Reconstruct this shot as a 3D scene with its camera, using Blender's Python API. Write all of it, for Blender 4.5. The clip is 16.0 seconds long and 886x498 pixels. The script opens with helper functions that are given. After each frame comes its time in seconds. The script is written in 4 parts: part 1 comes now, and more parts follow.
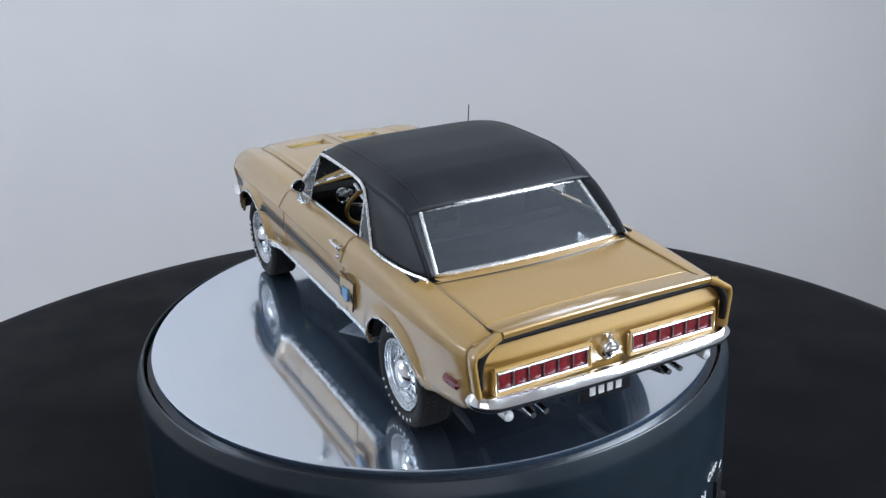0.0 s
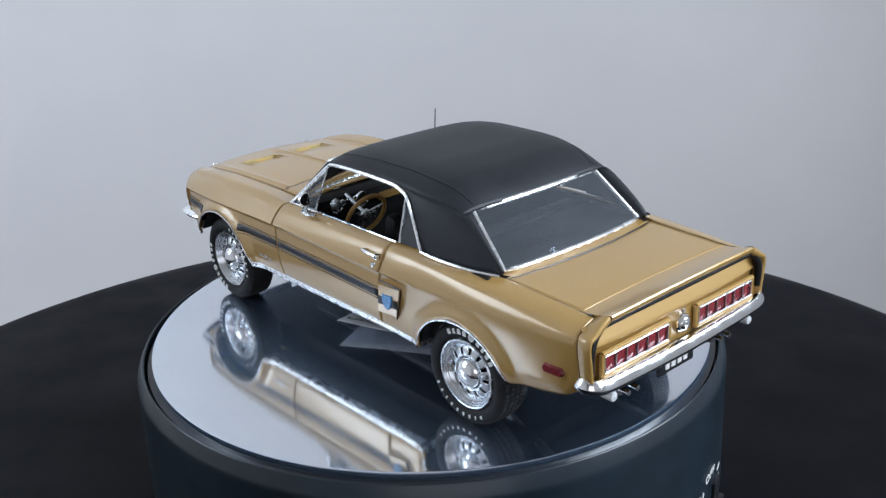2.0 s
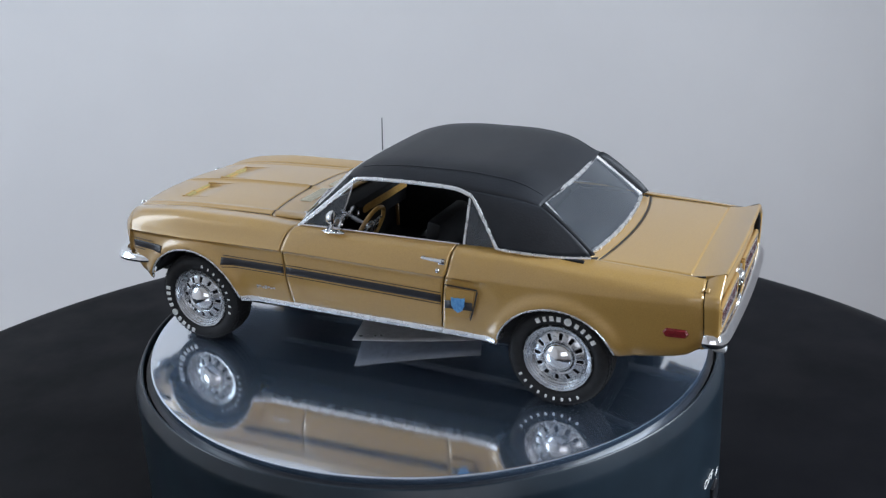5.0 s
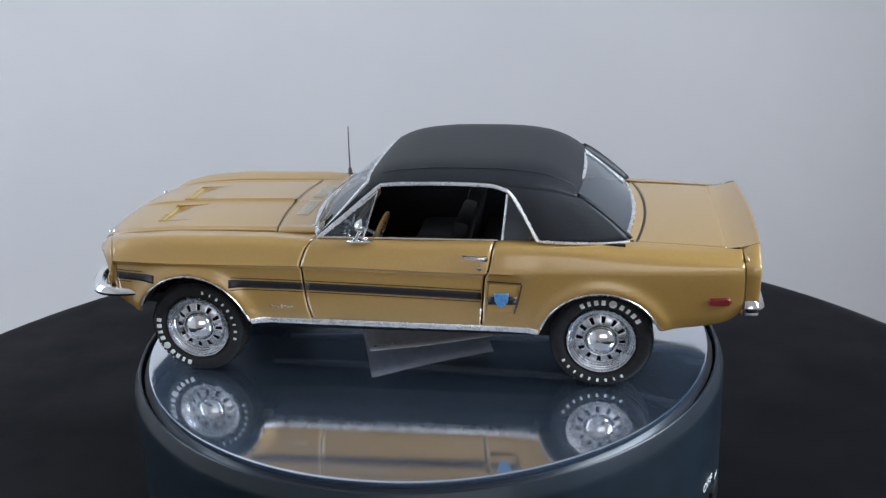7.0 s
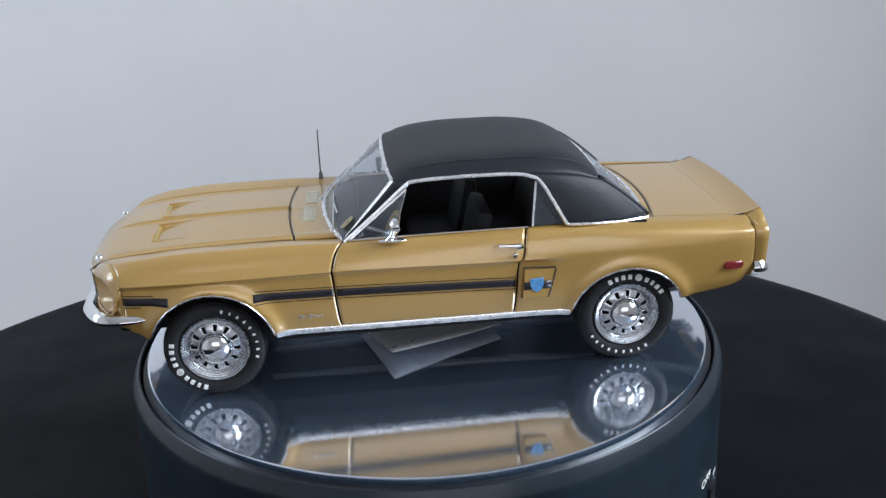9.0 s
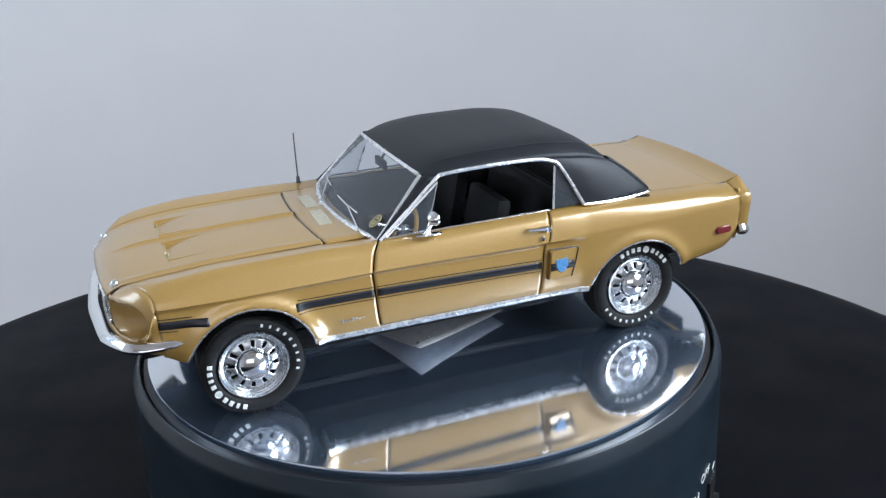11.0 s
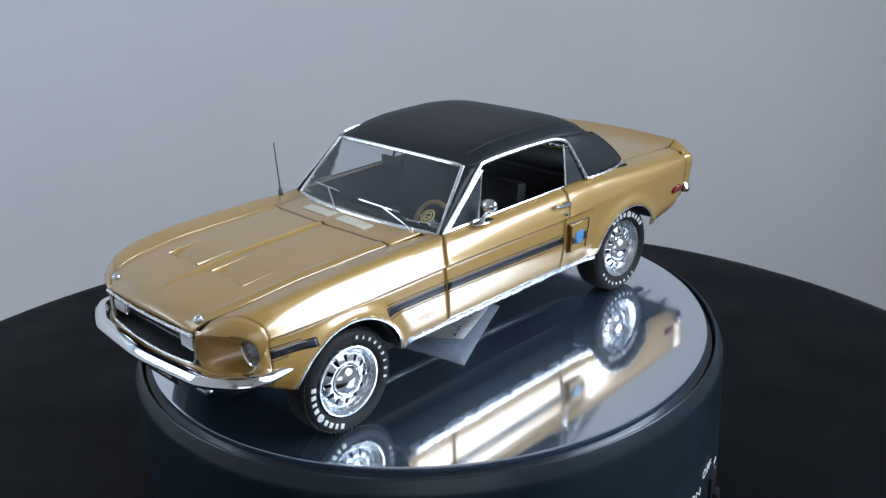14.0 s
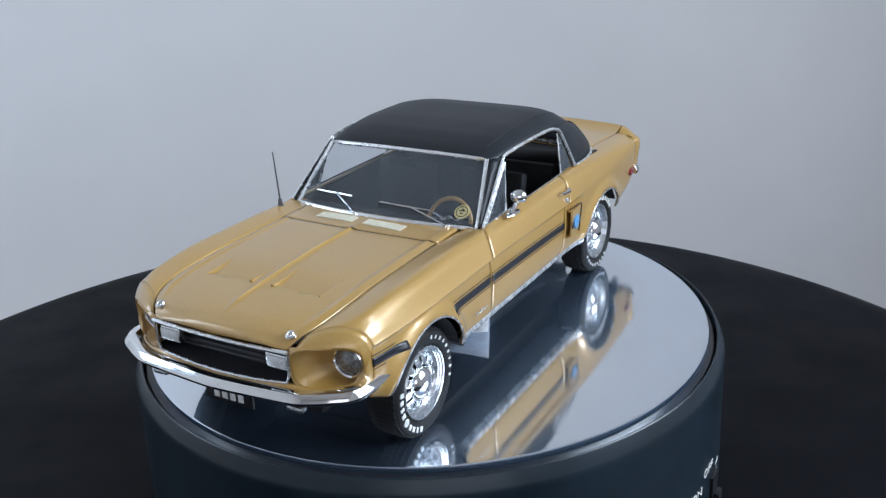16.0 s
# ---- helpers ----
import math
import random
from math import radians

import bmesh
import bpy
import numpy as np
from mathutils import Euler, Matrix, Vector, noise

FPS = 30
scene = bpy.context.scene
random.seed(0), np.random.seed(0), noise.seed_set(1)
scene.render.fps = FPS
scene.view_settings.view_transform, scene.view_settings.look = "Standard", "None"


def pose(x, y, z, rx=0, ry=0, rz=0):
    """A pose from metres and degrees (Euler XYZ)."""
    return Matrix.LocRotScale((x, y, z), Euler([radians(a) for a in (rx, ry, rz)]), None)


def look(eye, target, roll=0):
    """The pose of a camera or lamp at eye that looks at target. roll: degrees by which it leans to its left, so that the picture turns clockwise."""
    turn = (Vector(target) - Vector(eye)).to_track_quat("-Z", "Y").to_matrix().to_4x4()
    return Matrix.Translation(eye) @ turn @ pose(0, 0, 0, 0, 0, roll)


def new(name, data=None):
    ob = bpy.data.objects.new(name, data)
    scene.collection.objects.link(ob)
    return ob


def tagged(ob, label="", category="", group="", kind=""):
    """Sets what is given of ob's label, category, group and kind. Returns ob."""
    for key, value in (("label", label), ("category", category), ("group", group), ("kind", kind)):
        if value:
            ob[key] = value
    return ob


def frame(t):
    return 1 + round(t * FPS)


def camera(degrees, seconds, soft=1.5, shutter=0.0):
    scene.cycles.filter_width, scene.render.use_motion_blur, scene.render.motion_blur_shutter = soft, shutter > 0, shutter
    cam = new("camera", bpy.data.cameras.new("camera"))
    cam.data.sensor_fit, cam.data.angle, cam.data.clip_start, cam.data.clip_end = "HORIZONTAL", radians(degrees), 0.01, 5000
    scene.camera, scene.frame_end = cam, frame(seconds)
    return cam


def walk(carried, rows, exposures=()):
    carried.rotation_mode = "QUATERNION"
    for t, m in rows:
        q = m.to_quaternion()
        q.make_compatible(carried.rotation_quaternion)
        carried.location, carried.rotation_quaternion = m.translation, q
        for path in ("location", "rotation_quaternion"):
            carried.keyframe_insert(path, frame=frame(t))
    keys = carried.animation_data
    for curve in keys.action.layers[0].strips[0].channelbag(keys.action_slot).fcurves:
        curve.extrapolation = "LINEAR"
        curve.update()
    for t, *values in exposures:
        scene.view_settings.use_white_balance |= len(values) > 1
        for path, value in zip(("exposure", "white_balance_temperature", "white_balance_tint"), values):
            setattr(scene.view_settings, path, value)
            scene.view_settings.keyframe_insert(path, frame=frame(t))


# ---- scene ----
# A scale-model coupe turns on a mirrored display turntable, on a round black table before a pale wall.
cam = camera(49.06, 16.0, soft=1.35)
walk(cam, [
    (0, look((0.0000, -0.3681, 0.9579), (0.0060, 0.0044, 0.8121), -2.45)),
    (0.5, look((0.0000, -0.3691, 0.9583), (0.0072, 0.0035, 0.8129), -2.45)),
    (1, look((0.0000, -0.3691, 0.9583), (0.0071, 0.0033, 0.8125), -2.45)),
    (1.5, look((0.0000, -0.3697, 0.9585), (0.0066, 0.0030, 0.8133), -2.45)),
    (2, look((0.0000, -0.3698, 0.9585), (0.0064, 0.0032, 0.8141), -2.45)),
    (2.5, look((0.0000, -0.3697, 0.9585), (0.0064, 0.0031, 0.8136), -2.45)),
    (3, look((-0.0000, -0.3707, 0.9589), (0.0067, 0.0021, 0.8142), -2.45)),
    (3.5, look((-0.0000, -0.3708, 0.9589), (0.0069, 0.0022, 0.8144), -2.45)),
    (4, look((-0.0000, -0.3708, 0.9589), (0.0067, 0.0025, 0.8154), -2.45)),
    (6.5, look((0.0000, -0.3701, 0.9587), (0.0078, 0.0039, 0.8172), -2.45)),
    (7, look((-0.0000, -0.3704, 0.9588), (0.0077, 0.0038, 0.8178), -2.45)),
    (7.5, look((-0.0000, -0.3705, 0.9588), (0.0079, 0.0038, 0.8180), -2.45)),
    (8, look((-0.0000, -0.3710, 0.9590), (0.0082, 0.0033, 0.8180), -2.45)),
    (8.5, look((-0.0000, -0.3710, 0.9590), (0.0087, 0.0029, 0.8173), -2.45)),
    (9, look((0.0000, -0.3703, 0.9587), (0.0082, 0.0035, 0.8164), -2.45)),
    (11.5, look((-0.0000, -0.3706, 0.9588), (0.0082, 0.0023, 0.8144), -2.45)),
    (12, look((-0.0000, -0.3713, 0.9591), (0.0083, 0.0017, 0.8149), -2.45)),
    (12.5, look((-0.0000, -0.3711, 0.9590), (0.0084, 0.0020, 0.8150), -2.45)),
    (13, look((-0.0000, -0.3710, 0.9590), (0.0081, 0.0017, 0.8140), -2.45)),
    (13.5, look((-0.0000, -0.3707, 0.9589), (0.0078, 0.0017, 0.8131), -2.45)),
    (14, look((-0.0000, -0.3706, 0.9588), (0.0073, 0.0017, 0.8127), -2.45)),
    (14.5, look((0.0000, -0.3699, 0.9586), (0.0069, 0.0024, 0.8124), -2.45)),
    (15, look((0.0000, -0.3702, 0.9587), (0.0067, 0.0022, 0.8130), -2.45)),
    (15.5, look((0.0000, -0.3703, 0.9588), (0.0067, 0.0021, 0.8130), -2.45)),
    (16, look((0.0000, -0.3699, 0.9586), (0.0068, 0.0022, 0.8121), -2.45)),
], exposures=((0, 0, 6500, 10), (9, 0, 6500, 10), (12.5, 0, 6330, 9), (13, -0.12, 6300, 9), (13.5, -0.35, 6250, 9), (14, -0.45, 6220, 9), (14.5, -0.47, 6200, 9), (15, -0.45, 6220, 9), (15.5, -0.28, 6230, 9), (16, -0.13, 6260, 9)))

MM = 0.001
PLATE_Z = 0.785      # top of the mirrored plate
TABLE_Z = 0.720      # top of the table

# ---------------------------------------------------------------- light
world = bpy.data.worlds.new("sky")
scene.world = world
world.use_nodes = True
wn = world.node_tree.nodes
sky = wn.new("ShaderNodeTexSky")
sky.sky_type, sky.sun_disc = "NISHITA", False
sky.sun_elevation, sky.sun_rotation = radians(40), radians(120)
wn["Background"].inputs["Strength"].default_value = 0.1
world.node_tree.links.new(sky.outputs["Color"], wn["Background"].inputs["Color"])


def window_lamp(name, at, target, sx, sy, watts, color, spread=180):
    data = bpy.data.lights.new(name, "AREA")
    data.shape, data.size, data.size_y, data.energy, data.color = "RECTANGLE", sx, sy, watts, color
    data.spread = radians(spread)
    ob = new(name, data)
    ob.matrix_world = look(at, target)
    return ob


# daylight in three window openings of the room; the west one is added
window_lamp("unseen_window_light", (1.48, -0.44, 1.71), (0.0, -0.35, 1.05), 1.1, 0.94, 24.6, (0.77, 0.875, 1.0), 116)
# unseen west lamp brightens the left of the wall behind the table
window_lamp("unseen_window_light", (-1.88, 0.10, 1.62), (-0.95, 0.9, 1.52), 0.9, 1.0, 17, (0.72, 0.845, 1.0))
window_lamp("unseen_window_light", (0.2, -2.98, 1.62), (0.1, 0.0, 1.1), 2.2, 1.2, 11.5, (0.97, 0.93, 0.96))

# ---------------------------------------------------------------- materials


def material(name, color, rough=0.5, metal=0.0, coat=0.0, coat_rough=0.05, spec=0.5):
    m = bpy.data.materials.new(name)
    m.use_nodes = True
    b = m.node_tree.nodes["Principled BSDF"]
    b.inputs["Base Color"].default_value = (*color, 1)
    b.inputs["Roughness"].default_value = rough
    b.inputs["Metallic"].default_value = metal
    b.inputs["Coat Weight"].default_value = coat
    b.inputs["Coat Roughness"].default_value = coat_rough
    b.inputs["Specular IOR Level"].default_value = spec
    return m, m.node_tree, b


def noise_node(tree, scale, detail=4.0, rough=0.55, stretch=None):
    tc = tree.nodes.new("ShaderNodeTexCoord")
    n = tree.nodes.new("ShaderNodeTexNoise")
    n.inputs["Scale"].default_value, n.inputs["Detail"].default_value, n.inputs["Roughness"].default_value = scale, detail, rough
    if stretch:
        mp = tree.nodes.new("ShaderNodeMapping")
        mp.inputs["Scale"].default_value = stretch
        tree.links.new(tc.outputs["Object"], mp.inputs["Vector"])
        tree.links.new(mp.outputs["Vector"], n.inputs["Vector"])
    else:
        tree.links.new(tc.outputs["Object"], n.inputs["Vector"])
    return n


def vary(tree, bsdf, socket, src, lo, hi, f0=0.35, f1=0.65):
    r = tree.nodes.new("ShaderNodeMapRange")
    r.inputs["From Min"].default_value, r.inputs["From Max"].default_value = f0, f1
    r.inputs["To Min"].default_value, r.inputs["To Max"].default_value = lo, hi
    tree.links.new(src.outputs["Fac"], r.inputs["Value"])
    tree.links.new(r.outputs["Result"], bsdf.inputs[socket])


def tint(tree, bsdf, src, c0, c1, f0=0.35, f1=0.65):
    r = tree.nodes.new("ShaderNodeValToRGB")
    r.color_ramp.elements[0].position, r.color_ramp.elements[1].position = f0, f1
    r.color_ramp.elements[0].color, r.color_ramp.elements[1].color = (*c0, 1), (*c1, 1)
    tree.links.new(src.outputs["Fac"], r.inputs["Fac"])
    tree.links.new(r.outputs["Color"], bsdf.inputs["Base Color"])


def bump(tree, bsdf, src, strength, distance):
    b = tree.nodes.new("ShaderNodeBump")
    b.inputs["Strength"].default_value, b.inputs["Distance"].default_value = strength, distance
    tree.links.new(src.outputs["Fac"], b.inputs["Height"])
    tree.links.new(b.outputs["Normal"], bsdf.inputs["Normal"])


GOLD, t_, b_ = material("gold_metallic_paint", (0.46, 0.27, 0.068), 0.36, 0.2, 1.0, 0.15, 0.8)
b_.inputs["Coat IOR"].default_value = 1.6
tint(t_, b_, noise_node(t_, 2600, 2), (0.43, 0.25, 0.062), (0.485, 0.29, 0.074))
bump(t_, b_, noise_node(t_, 60, 3), 0.05, 0.0004)
VINYL, t_, b_ = material("black_grained_vinyl", (0.013, 0.0135, 0.015), 0.5, spec=0.4)
tint(t_, b_, noise_node(t_, 90, 4), (0.008, 0.010, 0.014), (0.0125, 0.015, 0.020))
bump(t_, b_, noise_node(t_, 1300, 3, 0.6, (0.7, 1.1, 1)), 0.4, 0.0002)
CHROME, t_, b_ = material("chrome", (0.86, 0.87, 0.88), 0.1, 1.0)
vary(t_, b_, "Roughness", noise_node(t_, 220, 3), 0.05, 0.16)
FOIL, t_, b_ = material("bright_foil_trim", (0.9, 0.91, 0.92), 0.28, 0.9)
vary(t_, b_, "Roughness", noise_node(t_, 260, 3), 0.2, 0.34)
SATIN, t_, b_ = material("satin_steel", (0.70, 0.71, 0.72), 0.3, 0.9)
vary(t_, b_, "Roughness", noise_node(t_, 300, 3), 0.2, 0.34)
BLACK, t_, b_ = material("black_trim_paint", (0.012, 0.012, 0.014), 0.35)
tint(t_, b_, noise_node(t_, 400, 3), (0.009, 0.009, 0.011), (0.016, 0.016, 0.019))
STRIPE, t_, b_ = material("black_side_stripe", (0.014, 0.014, 0.02), 0.4, 0.0, 0.15)
tint(t_, b_, noise_node(t_, 300, 3), (0.006, 0.006, 0.009), (0.011, 0.011, 0.015))
CABIN, t_, b_ = material("black_cabin_plastic", (0.006, 0.006, 0.007), 0.6, spec=0.25)
tint(t_, b_, noise_node(t_, 500, 3), (0.004, 0.004, 0.0045), (0.009, 0.009, 0.01))
GUNMETAL, t_, b_ = material("dark_grey_metal", (0.12, 0.12, 0.125), 0.4, 0.8)
vary(t_, b_, "Roughness", noise_node(t_, 500, 3), 0.3, 0.5)
WHEELMETAL, t_, b_ = material("grey_plated_wheel", (0.56, 0.58, 0.60), 0.22, 0.9)
vary(t_, b_, "Roughness", noise_node(t_, 500, 3), 0.16, 0.3)
LAMPGOLD, t_, b_ = material("olive_amber_lens", (0.34, 0.26, 0.07), 0.6, spec=0.25)
tint(t_, b_, noise_node(t_, 900, 2), (0.30, 0.25, 0.10), (0.38, 0.32, 0.15))
RUBBER, t_, b_ = material("tyre_rubber", (0.010, 0.010, 0.011), 0.62, spec=0.3)
tint(t_, b_, noise_node(t_, 400, 4), (0.008, 0.008, 0.0085), (0.014, 0.014, 0.015))
bump(t_, b_, noise_node(t_, 1200, 2), 0.2, 0.0001)
WHITE, t_, b_ = material("white_print", (0.78, 0.78, 0.76), 0.55)
tint(t_, b_, noise_node(t_, 900, 3), (0.66, 0.66, 0.64), (0.82, 0.82, 0.8))
WOOD, t_, b_ = material("tan_wheel_rim", (0.42, 0.24, 0.06), 0.4)
tint(t_, b_, noise_node(t_, 500, 3, 0.5, (1, 1, 6)), (0.34, 0.18, 0.04), (0.48, 0.29, 0.09))
RED, t_, b_ = material("red_lens", (0.13, 0.008, 0.012), 0.22, 0.0, 0.5)
tint(t_, b_, noise_node(t_, 900, 2), (0.15, 0.012, 0.016), (0.22, 0.02, 0.026))
BLUE, t_, b_ = material("blue_enamel", (0.09, 0.27, 0.55), 0.3)
tint(t_, b_, noise_node(t_, 900, 2), (0.07, 0.23, 0.5), (0.14, 0.36, 0.62))
HEADGLASS, t_, b_ = material("grey_lamp_glass", (0.24, 0.25, 0.26), 0.25, 0.6, 0.5)
vary(t_, b_, "Roughness", noise_node(t_, 1200, 2), 0.18, 0.34)
LENS, t_, b_ = material("clear_lens", (0.75, 0.77, 0.78), 0.18, 0.25, 0.6)
vary(t_, b_, "Roughness", noise_node(t_, 1500, 2), 0.1, 0.3)
CREAM, t_, b_ = material("cream_sticker", (0.55, 0.47, 0.22), 0.5)
tint(t_, b_, noise_node(t_, 900, 2), (0.48, 0.4, 0.17), (0.6, 0.53, 0.28))
GLASS = bpy.data.materials.new("clear_window_plastic")
GLASS.use_nodes = True
gt = GLASS.node_tree
gt.nodes.remove(gt.nodes["Principled BSDF"])
g_out = gt.nodes["Material Output"]
g_clear, g_gloss, g_mix, g_fres = (gt.nodes.new(k) for k in ("ShaderNodeBsdfTransparent", "ShaderNodeBsdfGlossy", "ShaderNodeMixShader", "ShaderNodeFresnel"))
g_clear.inputs["Color"].default_value = (0.80, 0.83, 0.86, 1)
g_gloss.inputs["Color"].default_value = (0.95, 0.97, 1.0, 1)
g_gloss.inputs["Roughness"].default_value = 0.06
g_fres.inputs["IOR"].default_value = 1.42
gt.links.new(g_fres.outputs["Fac"], g_mix.inputs["Fac"])
gt.links.new(g_clear.outputs["BSDF"], g_mix.inputs[1])
gt.links.new(g_gloss.outputs["BSDF"], g_mix.inputs[2])
# bluish-grey diffuse film stands in for room reflections, and for some dust
g_veil, g_film = gt.nodes.new("ShaderNodeBsdfDiffuse"), gt.nodes.new("ShaderNodeMixShader")
g_veil.inputs["Color"].default_value = (0.62, 0.70, 0.80, 1)
g_film.inputs["Fac"].default_value = 0.075
gt.links.new(g_mix.outputs["Shader"], g_film.inputs[1])
gt.links.new(g_veil.outputs["BSDF"], g_film.inputs[2])
gt.links.new(g_film.outputs["Shader"], g_out.inputs["Surface"])
PALE, t_, b_ = material("pale_cream_plastic", (0.62, 0.58, 0.46), 0.5)
tint(t_, b_, noise_node(t_, 900, 2), (0.56, 0.52, 0.4), (0.68, 0.64, 0.52))
# white card, dimmed in its base colour for the shade under the car
PAPER, t_, b_ = material("dimmed_card_paper", (0.55, 0.55, 0.56), 0.7)
tint(t_, b_, noise_node(t_, 300, 4), (0.4, 0.4, 0.41), (0.5, 0.5, 0.51))
MIRROR, t_, b_ = material("polished_steel_mirror", (0.90, 0.895, 0.89), 0.05, 1.0)
vary(t_, b_, "Roughness", noise_node(t_, 30, 6, 0.7, (1, 5, 1)), 0.045, 0.11)
# second, rough lobe; its blue imitates window light scattered by the steel
blue_haze = t_.nodes.new("ShaderNodeBsdfGlossy")
blue_haze.inputs["Color"].default_value, blue_haze.inputs["Roughness"].default_value = (0.46, 0.68, 1.0, 1), 0.42
mixer = t_.nodes.new("ShaderNodeMixShader")
smear = t_.nodes.new("ShaderNodeMapRange")
smear.inputs["From Min"].default_value, smear.inputs["From Max"].default_value = 0.3, 0.7
smear.inputs["To Min"].default_value, smear.inputs["To Max"].default_value = 0.22, 0.3
t_.links.new(noise_node(t_, 22, 7, 0.7).outputs["Fac"], smear.inputs["Value"])
t_.links.new(smear.outputs["Result"], mixer.inputs["Fac"])
t_.links.new(b_.outputs["BSDF"], mixer.inputs[1])
t_.links.new(blue_haze.outputs["BSDF"], mixer.inputs[2])
t_.links.new(mixer.outputs["Shader"], t_.nodes["Material Output"].inputs["Surface"])
PLASTIC, t_, b_ = material("black_matt_plastic", (0.006, 0.009, 0.013), 0.3, spec=0.42)
tint(t_, b_, noise_node(t_, 60, 4), (0.007, 0.0135, 0.020), (0.012, 0.021, 0.030))
bump(t_, b_, noise_node(t_, 2500, 2), 0.1, 0.0001)
TABLE, t_, b_ = material("black_table_laminate", (0.010, 0.010, 0.011), 0.5, spec=0.08)
tint(t_, b_, noise_node(t_, 9, 5), (0.003, 0.0034, 0.005), (0.005, 0.0055, 0.0078))
vary(t_, b_, "Roughness", noise_node(t_, 25, 5), 0.45, 0.6)
WALL, t_, b_ = material("white_wall_paint", (0.74, 0.73, 0.73), 0.8)
tint(t_, b_, noise_node(t_, 3, 5), (0.72, 0.71, 0.715), (0.76, 0.75, 0.752))
bump(t_, b_, noise_node(t_, 30, 6), 0.12, 0.002)
CEIL, t_, b_ = material("white_ceiling_paint", (0.8, 0.8, 0.79), 0.85)
tint(t_, b_, noise_node(t_, 4, 4), (0.78, 0.78, 0.77), (0.82, 0.82, 0.81))
FLOORM, t_, b_ = material("grey_brown_floor", (0.2, 0.16, 0.13), 0.5)
tint(t_, b_, noise_node(t_, 6, 5, 0.6, (1, 8, 1)), (0.15, 0.115, 0.09), (0.25, 0.2, 0.16))

# ---------------------------------------------------------------- mesh helpers (millimetres in, metres out)


def link_mesh(name, bm, mat, parent=None, label="", sharp=38):
    bmesh.ops.recalc_face_normals(bm, faces=bm.faces)
    me = bpy.data.meshes.new(name)
    for f in bm.faces:
        f.smooth = True
    bm.to_mesh(me)
    bm.free()
    me.set_sharp_from_angle(angle=radians(sharp))
    me.materials.append(mat)
    ob = new(name, me)
    if parent:
        ob.parent = parent
    if label:
        tagged(ob, label)
    return ob


def part(name, bm, mat, parent, label="", sharp=38, thick=0.0):
    ob = link_mesh(name, bm, mat, parent, label, sharp)
    if thick:
        s = ob.modifiers.new("thickness", "SOLIDIFY")
        s.thickness, s.offset = thick * MM, -1
    return ob


def sheet(bm, rows, closed=False):
    """Quads between rows of points."""
    vs = [[bm.verts.new(Vector(p) * MM) for p in r] for r in rows]
    n = len(vs[0])
    for a, b in zip(vs, vs[1:]):
        for j in range(n if closed else n - 1):
            k = (j + 1) % n
            q = [a[j], a[k], b[k], b[j]]
            q = [v for i, v in enumerate(q) if (v.co - q[i - 1].co).length > 1e-7]
            if len(q) > 2:
                bm.faces.new(q)
    return vs


def cap(bm, ring):
    bm.faces.new(ring)


def box(bm, c, size, m=None, bevel=0.0):
    """A bevelled box round c; m turns it."""
    g = bmesh.ops.create_cube(bm, size=1.0)["verts"]
    t = Matrix.Translation(Vector(c) * MM) @ (m or Matrix()) @ Matrix.Diagonal((size[0] * MM, size[1] * MM, size[2] * MM, 1))
    bmesh.ops.transform(bm, matrix=t, verts=g)
    if bevel:
        es = list({e for v in g for e in v.link_edges})
        bmesh.ops.bevel(bm, geom=es, offset=bevel * MM, segments=2, affect="EDGES", profile=0.6)
    return g


def tube(bm, pts, r, n=8, closed=False, flat=1.0, up=(0, 0, 1)):
    """A round (or flattened) bar along points."""
    pts = [Vector(p) for p in pts]
    rings = []
    N = len(pts)
    for i, p in enumerate(pts):
        a = pts[i - 1] if (i or closed) else p
        b = pts[(i + 1) % N] if (i < N - 1 or closed) else p
        d = (b - a).normalized()
        s = d.cross(Vector(up))
        if s.length < 1e-4:
            s = d.cross(Vector((1, 0, 0)))
        s.normalize()
        u = s.cross(d)
        rr = r[i] if isinstance(r, (list, tuple)) else r
        rings.append([p + s * rr * math.cos(2 * math.pi * k / n) + u * rr * flat * math.sin(2 * math.pi * k / n) for k in range(n)])
    if closed:
        rings.append(rings[0])
    vs = sheet(bm, rings, closed=True)
    if not closed:
        cap(bm, vs[0][::-1]), cap(bm, vs[-1])
    else:
        bmesh.ops.remove_doubles(bm, verts=bm.verts, dist=1e-8)


def lathe(bm, profile, axis="z", at=(0, 0, 0), n=48):
    """Turns (radius, height) about an axis through at."""
    rings = []
    for r, h in profile:
        ring = []
        for k in range(n):
            a = 2 * math.pi * k / n
            c, s = max(r, 0.001) * math.cos(a), max(r, 0.001) * math.sin(a)
            p = {"z": (c, s, h), "y": (c, h, s), "x": (h, c, s)}[axis]
            ring.append(Vector(p) + Vector(at))
        rings.append(ring)
    vs = sheet(bm, rings, closed=True)
    for ring, (r, h) in ((vs[0], profile[0]), (vs[-1], profile[-1])):
        if r > 0.01:
            cap(bm, ring)


def smooth(xs, ys, x):
    """Smooth curve through knots (monotone cubic)."""
    n = len(xs)
    if x <= xs[0]:
        return ys[0]
    if x >= xs[-1]:
        return ys[-1]
    d = [(ys[i + 1] - ys[i]) / (xs[i + 1] - xs[i]) for i in range(n - 1)]
    m = [d[0]] + [0 if d[i - 1] * d[i] <= 0 else 2 * d[i - 1] * d[i] / (d[i - 1] + d[i]) for i in range(1, n - 1)] + [d[-1]]
    i = max(k for k in range(n - 1) if xs[k] <= x)
    h = xs[i + 1] - xs[i]
    t = (x - xs[i]) / h
    return (ys[i] * (1 + 2 * t) * (1 - t) ** 2 + h * m[i] * t * (1 - t) ** 2 + ys[i + 1] * t * t * (3 - 2 * t) - h * m[i + 1] * t * t * (1 - t))


